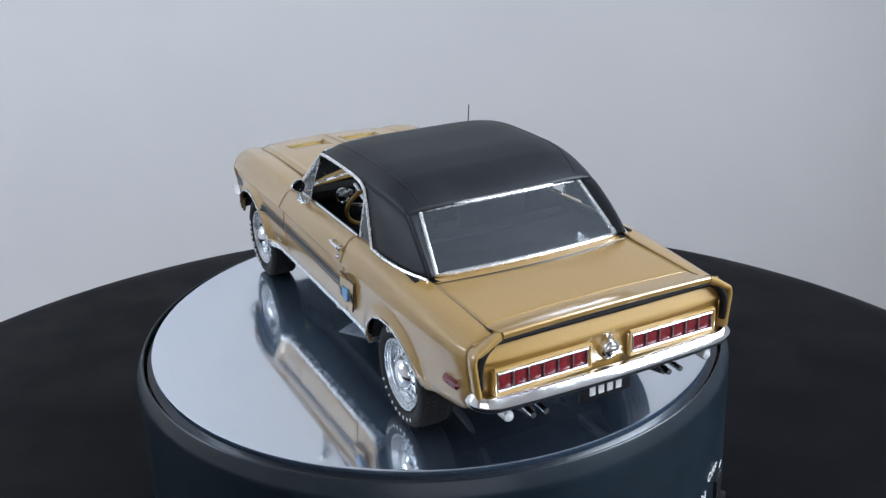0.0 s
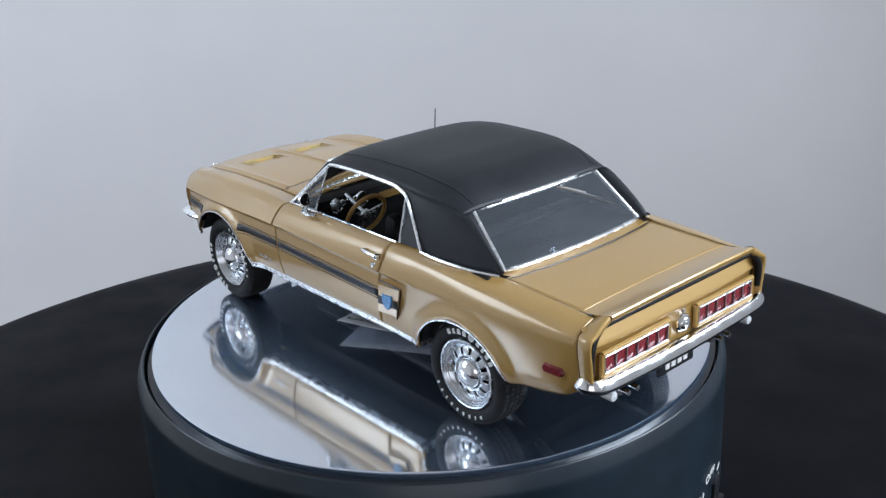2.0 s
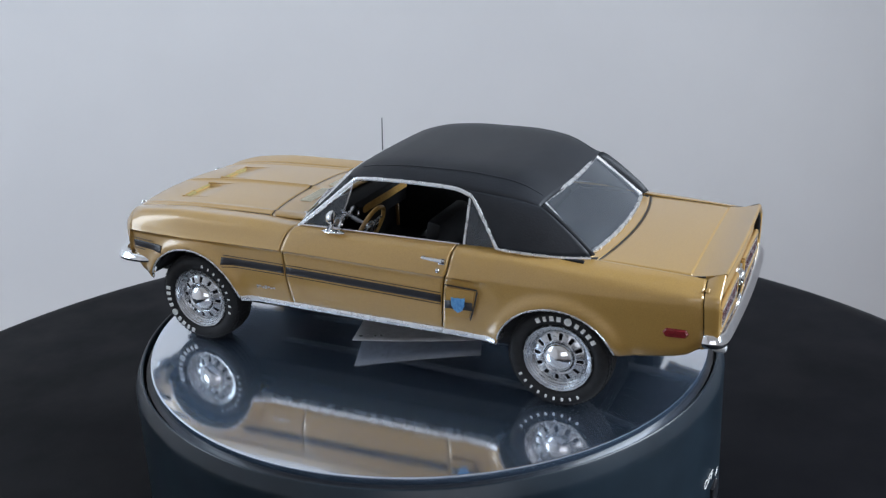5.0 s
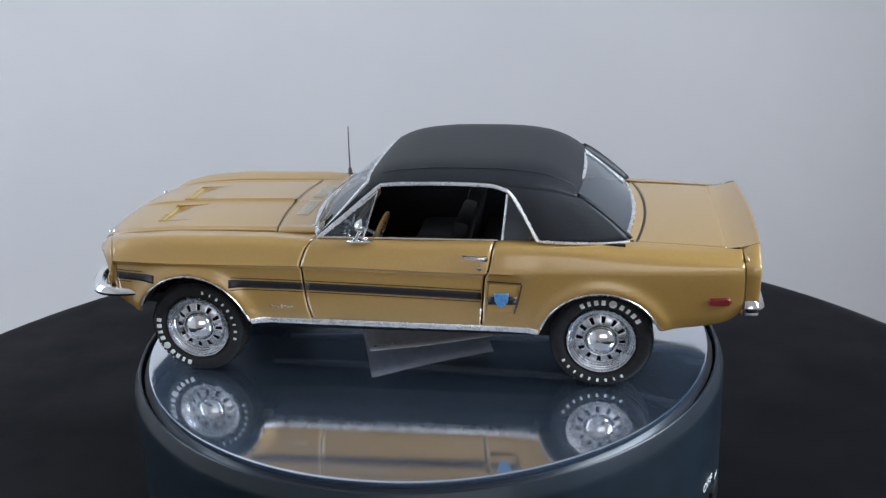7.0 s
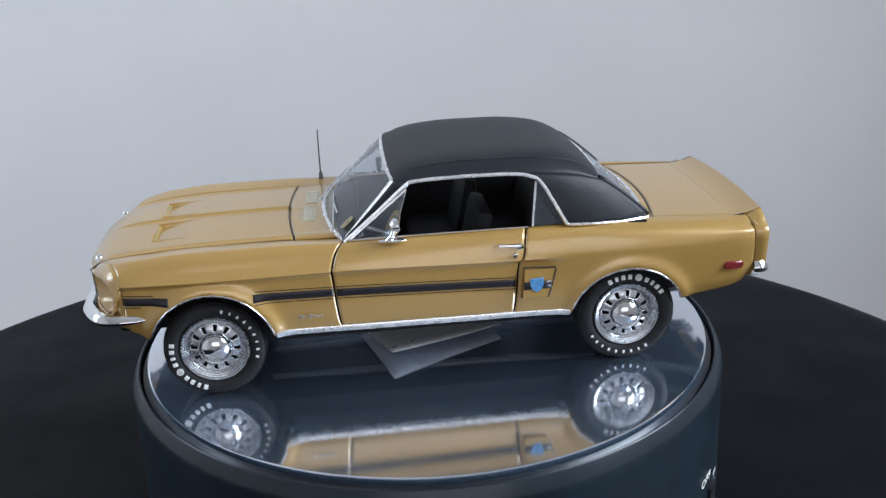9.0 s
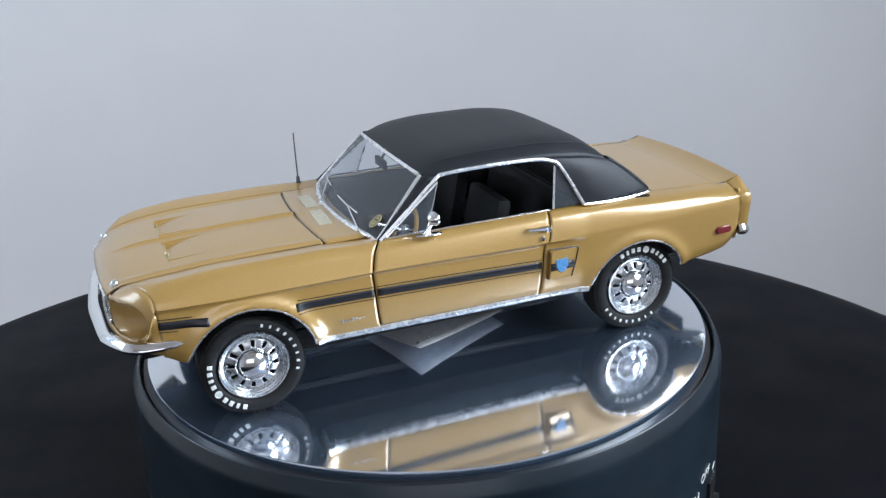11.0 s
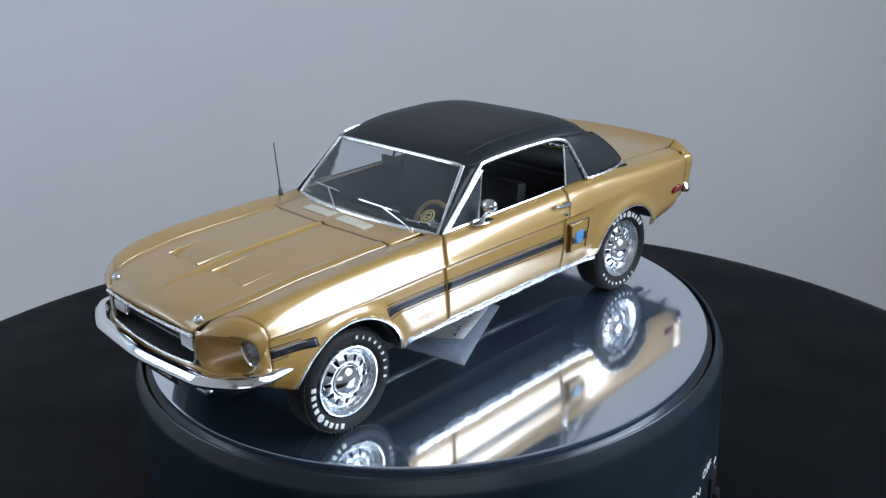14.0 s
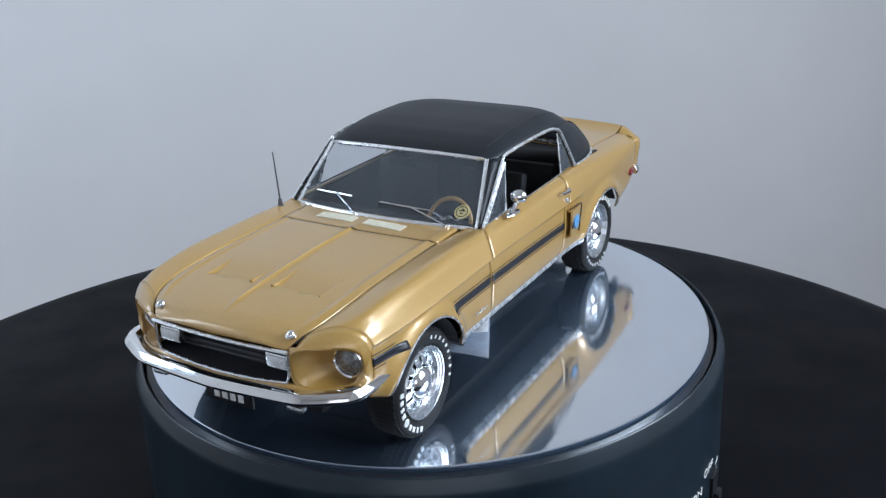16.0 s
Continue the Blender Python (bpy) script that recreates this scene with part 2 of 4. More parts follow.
def spline(pts, n):
    """Points along a smooth curve through pts, n per stretch."""
    pts = [Vector(p) for p in pts]
    out = []
    for i in range(len(pts) - 1):
        p0, p1, p2, p3 = pts[max(i - 1, 0)], pts[i], pts[i + 1], pts[min(i + 2, len(pts) - 1)]
        for k in range(n):
            t = k / n
            out.append(0.5 * (2 * p1 + (p2 - p0) * t + (2 * p0 - 5 * p1 + 4 * p2 - p3) * t * t + (3 * p1 - p0 - 3 * p2 + p3) * t ** 3))
    return out + [pts[-1]]


def lerp(a, b, t):
    return a + (b - a) * t


def coons(c0, c1, d0, d1):
    """Patch between curves c0 (v=0), c1 (v=1) and d0 (u=0), d1 (u=1), as rows of points."""
    n, m = len(c0) - 1, len(d0) - 1
    rows = []
    for j in range(m + 1):
        v, row = j / m, []
        for i in range(n + 1):
            u = i / n
            p = Vector(c0[i]) * (1 - v) + Vector(c1[i]) * v + Vector(d0[j]) * (1 - u) + Vector(d1[j]) * u
            p = p - (Vector(c0[0]) * (1 - u) * (1 - v) + Vector(c0[-1]) * u * (1 - v) + Vector(c1[0]) * (1 - u) * v + Vector(c1[-1]) * u * v)
            row.append(p)
        rows.append(row)
    return rows


def line(a, b, n):
    return [Vector(a).lerp(Vector(b), i / n) for i in range(n + 1)]


def flip(p, s):
    return Vector((p[0], p[1] * s, p[2]))

# ---------------------------------------------------------------- the room


def slab(name, c, size, mat, label, bevel=0.0):
    bm = bmesh.new()
    box(bm, Vector(c) * 1000, Vector(size) * 1000, bevel=bevel)
    return tagged(link_mesh(name, bm, mat), label, kind="structure")


def wall_with_window(name, x, y0, y1, w0, w1, z0, z1, label):
    """A side wall of the room with a window opening through it."""
    bm = bmesh.new()
    for a, b, lo, hi in ((y0, w0, 0, 2.5), (w1, y1, 0, 2.5), (w0, w1, 0, z0), (w0, w1, z1, 2.5)):
        box(bm, (x * 1000, (a + b) * 500, (lo + hi) * 500), (160, (b - a) * 1000, (hi - lo) * 1000))
    return tagged(link_mesh(name, bm, WALL), label, kind="structure")


slab("floor", (0, -1.0, -0.05), (4.4, 4.6, 0.1), FLOORM, "plain brown-grey floor of the room")
slab("ceiling", (0, -1.0, 2.56), (4.4, 4.6, 0.12), CEIL, "plain white painted ceiling")
slab("wall_north", (0, 1.05, 1.25), (4.4, 0.16, 2.5), WALL, "pale grey-white painted wall behind the table")
bm = bmesh.new()
for a, b, lo, hi in ((-2.2, -0.92, 0, 2.5), (1.32, 2.2, 0, 2.5), (-0.92, 1.32, 0, 1.0), (-0.92, 1.32, 2.24, 2.5)):
    box(bm, ((a + b) * 500, -3100, (lo + hi) * 500), ((b - a) * 1000, 160, (hi - lo) * 1000))
tagged(link_mesh("wall_south", bm, WALL), "white painted wall with a wide window opening", kind="structure")
wall_with_window("wall_east", 1.6, -3.02, 0.97, -1.03, 0.15, 1.2, 2.22, "unseen white painted wall with a window opening")
# the opening in this wall is assumed, cut for the added west lamp
wall_with_window("wall_west", -2.0, -3.02, 0.97, -0.38, 0.58, 1.08, 2.12, "unseen white painted wall with a window opening")

# the round table on its pedestal
round_table = tagged(new("round_table"), "round black laminate table under the turntable", "table")
round_table.location = (-0.014, -0.022, 0)
bm = bmesh.new()
lathe(bm, [(0, 720), (150, 720), (290, 720), (297, 719.9), (301, 719), (303.5, 716), (304, 712), (303, 705), (299, 702), (0, 702)], n=160)
part("tabletop", bm, TABLE, round_table)
bm = bmesh.new()
lathe(bm, [(0, 702), (60, 702), (45, 690), (32, 650), (30, 60), (40, 30), (0, 30)], n=32)
part("pedestal", bm, BLACK, round_table)
bm = bmesh.new()
lathe(bm, [(0, 34), (60, 34), (200, 18), (210, 12), (210, 0), (0, 0)], n=64)
part("foot", bm, BLACK, round_table)

# ---------------------------------------------------------------- the turntable
turntable = tagged(new("display_turntable"), "round black motor turntable base with a white-lettered switch", "turntable")
turntable.location = (0, 0, TABLE_Z)
bm = bmesh.new()
lathe(bm, [(0, 2), (118.4, 2), (120.2, 0), (120.8, 4), (120.4, 20), (120.0, 45), (119.9, 56), (119.85, 58.0), (119.5, 59.2), (117.6, 63.2), (117.3, 63.5), (116.9, 63.5), (116.6, 63.2), (116.4, 54), (0, 54)], n=180)
part("base", bm, PLASTIC, turntable, sharp=18)


def on_base(a, z, out=0.0):
    """A place on the side of the base, facing outward, in the base's space."""
    r = 120.3 + out
    return Matrix.Translation((r * MM * math.cos(a), r * MM * math.sin(a), z * MM)) @ Matrix.Rotation(a + math.pi / 2, 4, "Z") @ Matrix.Rotation(math.pi / 2, 4, "X")


def lettering(text, size, mat, name, parent, m, label):
    cu = bpy.data.curves.new(name, "FONT")
    cu.body, cu.size, cu.align_x, cu.align_y, cu.extrude = text, size * MM, "CENTER", "CENTER", 0.00012
    tmp = new(name, cu)
    dg = bpy.context.evaluated_depsgraph_get()
    me = bpy.data.meshes.new_from_object(tmp.evaluated_get(dg))
    bpy.data.objects.remove(tmp)
    me.materials.clear()
    me.materials.append(mat)
    ob = new(name, me)
    ob.parent, ob.matrix_local = parent, m
    return tagged(ob, label)


SW = radians(-29)
bm = bmesh.new()
m_ = on_base(SW, 11, 0.4)
box(bm, m_.translation / MM, (8, 15, 2.2), m_.to_3x3().to_4x4(), 0.5)
switch = part("switch", bm, BLACK, turntable, "black rocker switch")
bm = bmesh.new()
m_ = on_base(SW, 8, 2.2)
box(bm, m_.translation / MM, (5.5, 6, 3.2), m_.to_3x3().to_4x4(), 0.8)
part("rocker", bm, BLACK, switch)
squash = Matrix.Diagonal((1.0, 0.78, 1, 1))
lettering("OFF", 6.2, WHITE, "lettering", turntable, on_base(radians(-33), 25, 0.35) @ squash, "white printed word OFF")
lettering("ON", 6.2, WHITE, "lettering", turntable, on_base(radians(-38.2), 19.4, 0.25) @ squash, "white printed word ON")
for dz, ln in ((19.5, 3.2), (15.0, 3.6)):
    bm = bmesh.new()
    m_ = on_base(radians(-25.6), dz, 0.1)
    box(bm, m_.translation / MM, (5.0, ln * 0.4, 0.2), m_.to_3x3().to_4x4())
    part("printed_bar", bm, WHITE, turntable, "small white printed mark")

turntable_plate = tagged(new("turntable_plate"), "round polished steel mirror plate on the turntable", "mirror plate")
bm = bmesh.new()
lathe(bm, [(0, 0), (60, 0), (112.6, 0), (113.2, -0.01), (113.34, -0.08), (113.4, -0.25), (113.4, -3.4), (0, -3.4)], n=180)
part("mirror", bm, MIRROR, turntable_plate)
bm = bmesh.new()
lathe(bm, [(112.4, -3.5), (115.4, -3.5), (115.4, -7.5), (0, -7.5), (0, -3.5)], n=120)
part("rubber_ring", bm, BLACK, turntable_plate, "black ring under the edge of the mirror")

# ---------------------------------------------------------------- the model car, in its own space: x forward, y to its left, z up, millimetres
car = tagged(new("model_car"), "gold die-cast model coupe with black vinyl roof and chrome trim", "model car")
AXLE = 76.2
HUB = 18.4


def half_width(x):
    return smooth([-127, -118, -76, -50, -38, 31, 76, 98, 107, 113], [-2.6, -0.9, 0.9, 0.5, 0, 0, 0.3, -0.5, -1.6, -3.6], x)


def sill_z(x):
    return smooth([-127, -118, -105, -97, -54, 54, 97, 106, 113], [32.5, 26.6, 24.6, 23.8, 21.4, 22.2, 25.0, 28, 31], x)


def top_z(x):
    return smooth([-127, -110, -85, -56, -38, 31, 50, 80, 100, 109, 113, 116], [51.3, 52.4, 53.7, 54.9, 54.8, 54.6, 55.2, 55.1, 53.6, 52.1, 50.9, 49.8], x)


def hood_y(x):
    """Half the hood's width, drawn in towards the grille."""
    return smooth([30, 96, 106, 112, 116, 119], [33.1, 32.9, 32.1, 30.6, 28.4, 26.0], x)


def inner_y(x):
    if x > 24:
        return hood_y(x) + 0.4
    return smooth([-89, -85, -79, -68, -38, 24], [37.3, 38.0, 40.0, 41.4, 41.6, 41.6], x)


def section(x, s):
    """A point of the car's side at station x; s runs from the sill (0) over the shoulder to the inner edge (1)."""
    w, zs, zt = half_width(x), sill_z(x), top_z(x)
    zc = smooth([-127, -38, 31, 113], [45.2, 44.7, 46, 45.8], x)
    amp = smooth([-127, -70, -48, 31, 113], [0.1, 0.3, 1.0, 1.0, 0.6], x)
    yi = inner_y(x)
    back = smooth([-90, -60, -42, 100, 116], [1.7, 0.6, 0.0, 0.0, 6.0], x)
    ys = [45.0 + w, 46.7 + w, 47.4 + w, 47.1 + w, 47.7 + w + amp, 47.6 + w + 0.45 * amp, 45.9 + w, max(43.1 + w * 0.7 - back, yi + 0.5), yi]
    rear = min(max((-42.0 - x) / 12.0, 0.0), 1.0)                                # the quarter is smooth and full
    for k, v in ((2, 47.3), (3, 47.7), (4, 47.7), (5, 47.2), (6, 45.3)):
        ys[k] = lerp(ys[k], v + w, rear)
    lean = smooth([-30, 20, 45, 108, 115], [0.0, 0.5, 1.0, 1.0, 0.3], x)        # flat upper flank of the fender
    ys[5], ys[6], ys[7] = ys[5] - 0.9 * lean, ys[6] - 1.1 * lean, max(ys[7] - 1.4 * lean, yi + 0.4)
    zz = [zs, zs + (zc - zs) * 0.22, zs + (zc - zs) * 0.55, zc - 2.0, zc, zc + 2.8, zt - 2.0 - 0.3 * rear, zt - 0.15 - 0.5 * rear, zt + (0.0 if x < 24 else smooth([24, 90, 112], [-1.4, -1.4, -0.8], x))]
    t = min(max(s, 0), 1) * 8
    a, b = (0, 5) if t < 4 else (4, 9)                       # the character line at 4 stays sharp
    ks = list(range(a, b))
    y, z = smooth(ks, ys[a:b], t), smooth(list(range(9)), zz, t)
    soft = min(max((-44.0 - x) / 9.0, 0.0), 1.0)
    if soft > 0:
        y = lerp(y, smooth(list(range(9)), ys, t), soft)
    for cx, rx, rz in ((AXLE, 22.5, 22.5), (-AXLE, 21.6, 20.2)):          # swelling round the wheel openings
        d = math.hypot((x - cx) / rx, (z - HUB) / rz)
        fade = min(max((47.0 - z) / 4.0, 0.0), 1.0)
        if d > 0.9:
            y += (2.0 if cx > 0 else 1.4) * math.exp(-((d - 1.03) / 0.13) ** 2) * fade * fade * (3 - 2 * fade)
    return Vector((x, y, z))


def side_y(x, z):
    """How far out the car's side stands at x and height z."""
    a, b = 0.0, 0.75
    for _ in range(16):
        m = (a + b) / 2
        a, b = (m, b) if section(x, m).z < z else (a, m)
    return section(x, a).y


def arch_r(cx, a):
    """Radii of the wheel opening round the axle."""
    return (22.5, 22.5) if cx > 0 else (22.0 if math.cos(a) > 0 else 21.0, 19.9)


def side_patch(x_of, ns, nx, s0=0.0, s1=1.0, arch=None, sgn=1):
    """A body panel between two cut lines x_of(s) -> (front, rear), with the wheel opening cut out."""
    bm = bmesh.new()
    pts = []
    for i in range(nx + 1):
        col = []
        for j in range(ns + 1):
            s = lerp(s0, s1, j / ns)
            xf, xr = x_of(s)
            col.append(section(lerp(xf, xr, i / nx), s))
        pts.append(col)
    if arch is not None:
        inside = lambda p: math.hypot((p.x - arch) / arch_r(arch, math.atan2(p.z - HUB, p.x - arch))[0], (p.z - HUB) / arch_r(arch, 0)[1]) < 1.0 or (abs(p.x - arch) < 21.0 and p.z < HUB)
        ins = [[inside(p) for p in col] for col in pts]
        keep = lambda i, j: not (ins[i][j] and ins[i + 1][j] and ins[i][j + 1] and ins[i + 1][j + 1])
        cells = [(i, j) for i in range(nx) for j in range(ns) if keep(i, j)]
        for i in range(nx + 1):
            for j in range(ns + 1):
                p = pts[i][j]
                if ins[i][j]:
                    a = math.atan2(p.z - HUB, p.x - arch)
                    rx, rz = arch_r(arch, a)
                    k = 1.0 / max(math.hypot(math.cos(a) / rx, math.sin(a) / rz), 1e-6)
                    p.x, p.z = arch + k * math.cos(a), HUB + k * math.sin(a)
                    p.y = side_y(p.x, p.z)
    else:
        cells = [(i, j) for i in range(nx) for j in range(ns)]
    vs = {}

    def vert(i, j):
        if (i, j) not in vs:
            vs[i, j] = bm.verts.new(flip(pts[i][j], sgn) * MM)
        return vs[i, j]
    for i, j in cells:
        bm.faces.new([vert(i, j), vert(i + 1, j), vert(i + 1, j + 1), vert(i, j + 1)])
    return bm


def door_front(s):
    return smooth([0, 0.25, 0.45, 0.6, 0.85, 1.0], [29.6, 31.4, 32.2, 31.6, 28.2, 25.8], s)


def door_rear(s):
    return smooth([0, 0.3, 0.55, 0.85, 1.0], [-33.0, -34.6, -36.6, -38.4, -39.0], s)


def nose_x(s):
    return smooth([0, 0.3, 0.6, 0.75, 0.88, 1.0], [105.2, 105.8, 106.3, 107.4, 110.4, 114.6], s)


GAP = 0.35
for sgn in (1, -1):
    part("front_fender", side_patch(lambda s: (nose_x(s) - GAP, door_front(s) + GAP), 44, 76, arch=AXLE, sgn=sgn), GOLD, car, thick=0.9)
    part("rear_quarter", side_patch(lambda s: (door_rear(s) - GAP, -124.7 + 1.1 * s), 44, 84, arch=-AXLE, sgn=sgn), GOLD, car, thick=0.9)

    door = part("door", side_patch(lambda s: (door_front(s) - GAP, door_rear(s) + GAP), 44, 56, s0=0.05, sgn=sgn), GOLD, car, thick=1.2)
    # chrome lip of the wheel opening
    for cx in (AXLE, -AXLE):
        arc = []
        for k in range(41):
            a = lerp(radians(18 if cx > 0 else 14), radians(168 if cx > 0 else 164), k / 40)
            rx, rz = arch_r(cx, a)
            kk = 1.0 / math.hypot(math.cos(a) / rx, math.sin(a) / rz)
            x, z = cx + kk * math.cos(a), HUB + kk * math.sin(a)
            best = min((section(x, 0.5 * q / 60) for q in range(61)), key=lambda p: abs(p.z - z))
            arc.append(flip((x, best.y + 0.1, z), sgn))
        bm = bmesh.new()
        tube(bm, arc, 0.34, 6, flat=0.8, up=(0, 1, 0))
        part("arch_trim", bm, SATIN, car, "thin chrome wheel-arch lip")
    # bright rocker moulding
    bm = bmesh.new()
    rows = []
    for k in range(41):
        x = lerp(53.4, -54.0, k / 40)
        p = section(x, 0.0)
        y = p.y - 0.2
        rows.append([flip((x, y + dy, p.z + dz), sgn) for dy, dz in ((0, 2.1), (0.8, 1.9), (1.1, 1.2), (1.0, 0.2), (0.5, -0.5), (-0.8, -0.8), (-8.5, -0.6), (-8.5, 0.4), (-0.8, 1.6))])
    vs = sheet(bm, rows, closed=True)
    cap(bm, vs[0]), cap(bm, vs[-1])
    part("rocker_moulding", bm, FOIL, car, "bright chrome sill moulding")

    # black side stripe with a pin line on each edge
    def stripe(x0, x1, lo, hi, out, name, n):
        bm = bmesh.new()
        rows = []
        for k in range(n + 1):
            x = lerp(x0, x1, k / n)
            zl, zh = lo(x), hi(x)
            col = []
            for q in range(4):
                z = lerp(zl, zh, q / 3)
                lo_s, hi_s = 0.0, 0.6
                for _ in range(18):
                    mid = (lo_s + hi_s) / 2
                    if section(x, mid).z < z:
                        lo_s = mid
                    else:
                        hi_s = mid
                col.append(flip((x, section(x, lo_s).y + out, z), sgn))
            rows.append(col)
        sheet(bm, rows)
        return part(name, bm, STRIPE, car, thick=0.12)
    mid_z = lambda x: smooth([-50, -34, 31, 60, 106], [34.9, 35.6, 37.6, 38.2, 39.9], x)
    for a, b in ((59.6, 32.0), (31.0, -33.8)):
        stripe(a + (0.6 if a > 50 else 0), b, lambda x: mid_z(x) - 1.4, lambda x: mid_z(x) + 1.4, 0.16, "side_stripe", 24)
        stripe(a, b, lambda x: mid_z(x) + 2.05, lambda x: mid_z(x) + 2.32, 0.16, "pin_line", 24)
        stripe(a, b, lambda x: mid_z(x) - 2.32, lambda x: mid_z(x) - 2.05, 0.16, "pin_line", 24)
    stripe(105.4, 94.5, lambda x: mid_z(x) + 2.05, lambda x: mid_z(x) + 2.32, 0.2, "pin_line", 12)
    stripe(105.4, 99.5, lambda x: mid_z(x) - 2.32, lambda x: mid_z(x) - 2.05, 0.2, "pin_line", 8)
    stripe(105.4, 89.5, lambda x: max(mid_z(x) - 1.4, HUB + 0.9 + math.sqrt(max(0.0, 22.5 ** 2 - (x - AXLE) ** 2))), lambda x: mid_z(x) + 1.4, 0.2, "side_stripe", 14)

    # side scoop panel behind the door with its blue shield
    bm = bmesh.new()
    rows = []
    for z, xa, xb in ((29.6, -35.6, -44.6), (30.2, -35.8, -45.2), (35.5, -36.2, -46.6), (40.8, -36.6, -47.8), (41.4, -36.8, -47.4)):
        bulge = 0.0 if z in (29.6, 41.4) else 1.0
        rows.append([flip((lerp(xa, xb, u), section(lerp(xa, xb, u), 0.3).y + 0.2 + bulge * h_, z), sgn) for u, h_ in ((0, 1.6), (0.04, 2.1), (0.3, 1.9), (0.7, 1.3), (0.96, 0.9), (1, 0.2))])
    sheet(bm, rows)
    scoop = part("side_scoop", bm, GOLD, car, thick=1.2)
    bm = bmesh.new()
    outline = [flip((x, 48.9, z), sgn) for x, z in ((-36.3, 41.9), (-48.3, 41.3), (-48.4, 40.6), (-47.3, 35.5), (-45.6, 29.7))]
    tube(bm, outline, 0.28, 6)
    part("scoop_gap", bm, BLACK, scoop)
    bm = bmesh.new()
    rows = [[flip((lerp(-36.4, -46.6, u), section(lerp(-36.4, -46.6, u), 0.3).y + lerp(2.5, 1.6, u), z), sgn) for u in (0, 0.25, 0.5, 0.75, 1.0)] for z in (33.4, 36.4)]
    sheet(bm, rows)
    part("scoop_stripe", bm, STRIPE, scoop, thick=0.2)
    bm = bmesh.new()
    pr = [(-2.6, 2.9), (-1.2, 2.5), (0, 2.8), (1.2, 2.5), (2.6, 2.9), (2.6, 0), (1.6, -2.0), (0, -3.0), (-1.6, -2.0), (-2.6, 0)]
    yb = section(-41, 0.3).y + 1.7
    ra = [bm.verts.new(flip((-41.2 + a, yb + 0.05, 35.0 + b), sgn) * MM) for a, b in pr]
    rb = [bm.verts.new(flip((-41.2 + a * 0.92, yb + 0.75, 35.0 + b * 0.92), sgn) * MM) for a, b in pr]
    for k in range(10):
        bm.faces.new([ra[k], ra[(k + 1) % 10], rb[(k + 1) % 10], rb[k]])
    cap(bm, rb)
    part("shield_badge", bm, BLUE, scoop, "blue enamel shield badge")

    # door handle and lock
    bm = bmesh.new()
    yh = 47.6
    tube(bm, [flip(p, sgn) for p in ((-27.6, yh + 1.2, 51.0), (-31, yh + 1.5, 50.8), (-35.5, yh + 1.3, 50.5))], [0.45, 0.6, 0.7], 8)
    box(bm, flip((-35.4, yh + 0.6, 50.2), sgn), (2.4, 2.0, 2.0), None, 0.4)
    box(bm, flip((-28.2, yh + 0.4, 50.9), sgn), (1.2, 1.8, 0.9), None, 0.3)
    part("door_handle", bm, CHROME, door, "chrome door handle")
    bm = bmesh.new()
    lathe(bm, [(0, 0.9), (0.7, 0.8), (0.95, 0.3), (0.95, -0.6)], "y", (0, 0, 0), 14)
    bmesh.ops.transform(bm, matrix=Matrix.Translation(flip((-33.6, 48.5, 46.7), sgn) * MM) @ Matrix.Diagonal((1, sgn, 1, 1)), verts=bm.verts)
    part("door_lock", bm, CHROME, door)
    # script badge on the fender, unreadable at this size
    bm = bmesh.new()
    for k in range(7):
        box(bm, flip((44.4 - k * 1.25, 48.0, 29.6 + 0.2 * math.sin(k * 2.1)), sgn), (0.9, 0.3, 1.2 if k in (0, 3) else 0.6), None, 0.1)
    part("script_badge", bm, SATIN, car, "tiny chrome script badge")
    # side marker lamp
    bm = bmesh.new()
    rows = []
    for q in range(9):
        z = lerp(33.9, 36.9, q / 8)
        e = 1.0 if 0 < q < 8 else 0.0
        half = 4.2 - 1.0 * abs(q - 4) / 4
        rows.append([flip((-116.2 + half * u, section(-116.2 + half * u, 0.28).y + (0.9 * e if abs(u) < 0.99 else 0.0), z), sgn) for u in (-1, -0.85, 0, 0.85, 1)])
    sheet(bm, rows)
    part("side_marker", bm, RED, car, "small red side marker lamp")

# ---------------------------------------------------------------- hood, cowl, deck, tail


def hood_z(x, y):
    mid = smooth([30, 45, 70, 100, 112, 117, 120, 121.5], [55.0, 55.0, 54.8, 53.3, 52.1, 50.8, 48.7, 46.3], x)
    edge = smooth([30, 50, 80, 100, 109, 114, 117, 119], [54.0, 54.0, 53.7, 52.5, 51.2, 50.0, 48.1, 46.0], x)
    k = min(abs(y) / hood_y(x), 1.0)
    z = lerp(mid, edge, k ** 2.6)
    ridge = smooth([44, 50, 105, 116], [0.15, 0.5, 0.45, 0.0], x)
    return z + 2.1 * ridge * math.exp(-abs(y) / 0.7) + 0.5 * math.exp(-((abs(y) - hood_y(x) + 2.7) / 1.2) ** 2) * smooth([44, 50, 108, 116], [1, 1, 1, 0], x)


def hood_front(y):
    return smooth([0, 13, 22, 27], [121.2, 120.9, 120.0, 118.9], abs(y))


def hood_rear(y):
    return 45.2 + 2.6 * (1 - (y / 33.2) ** 2)


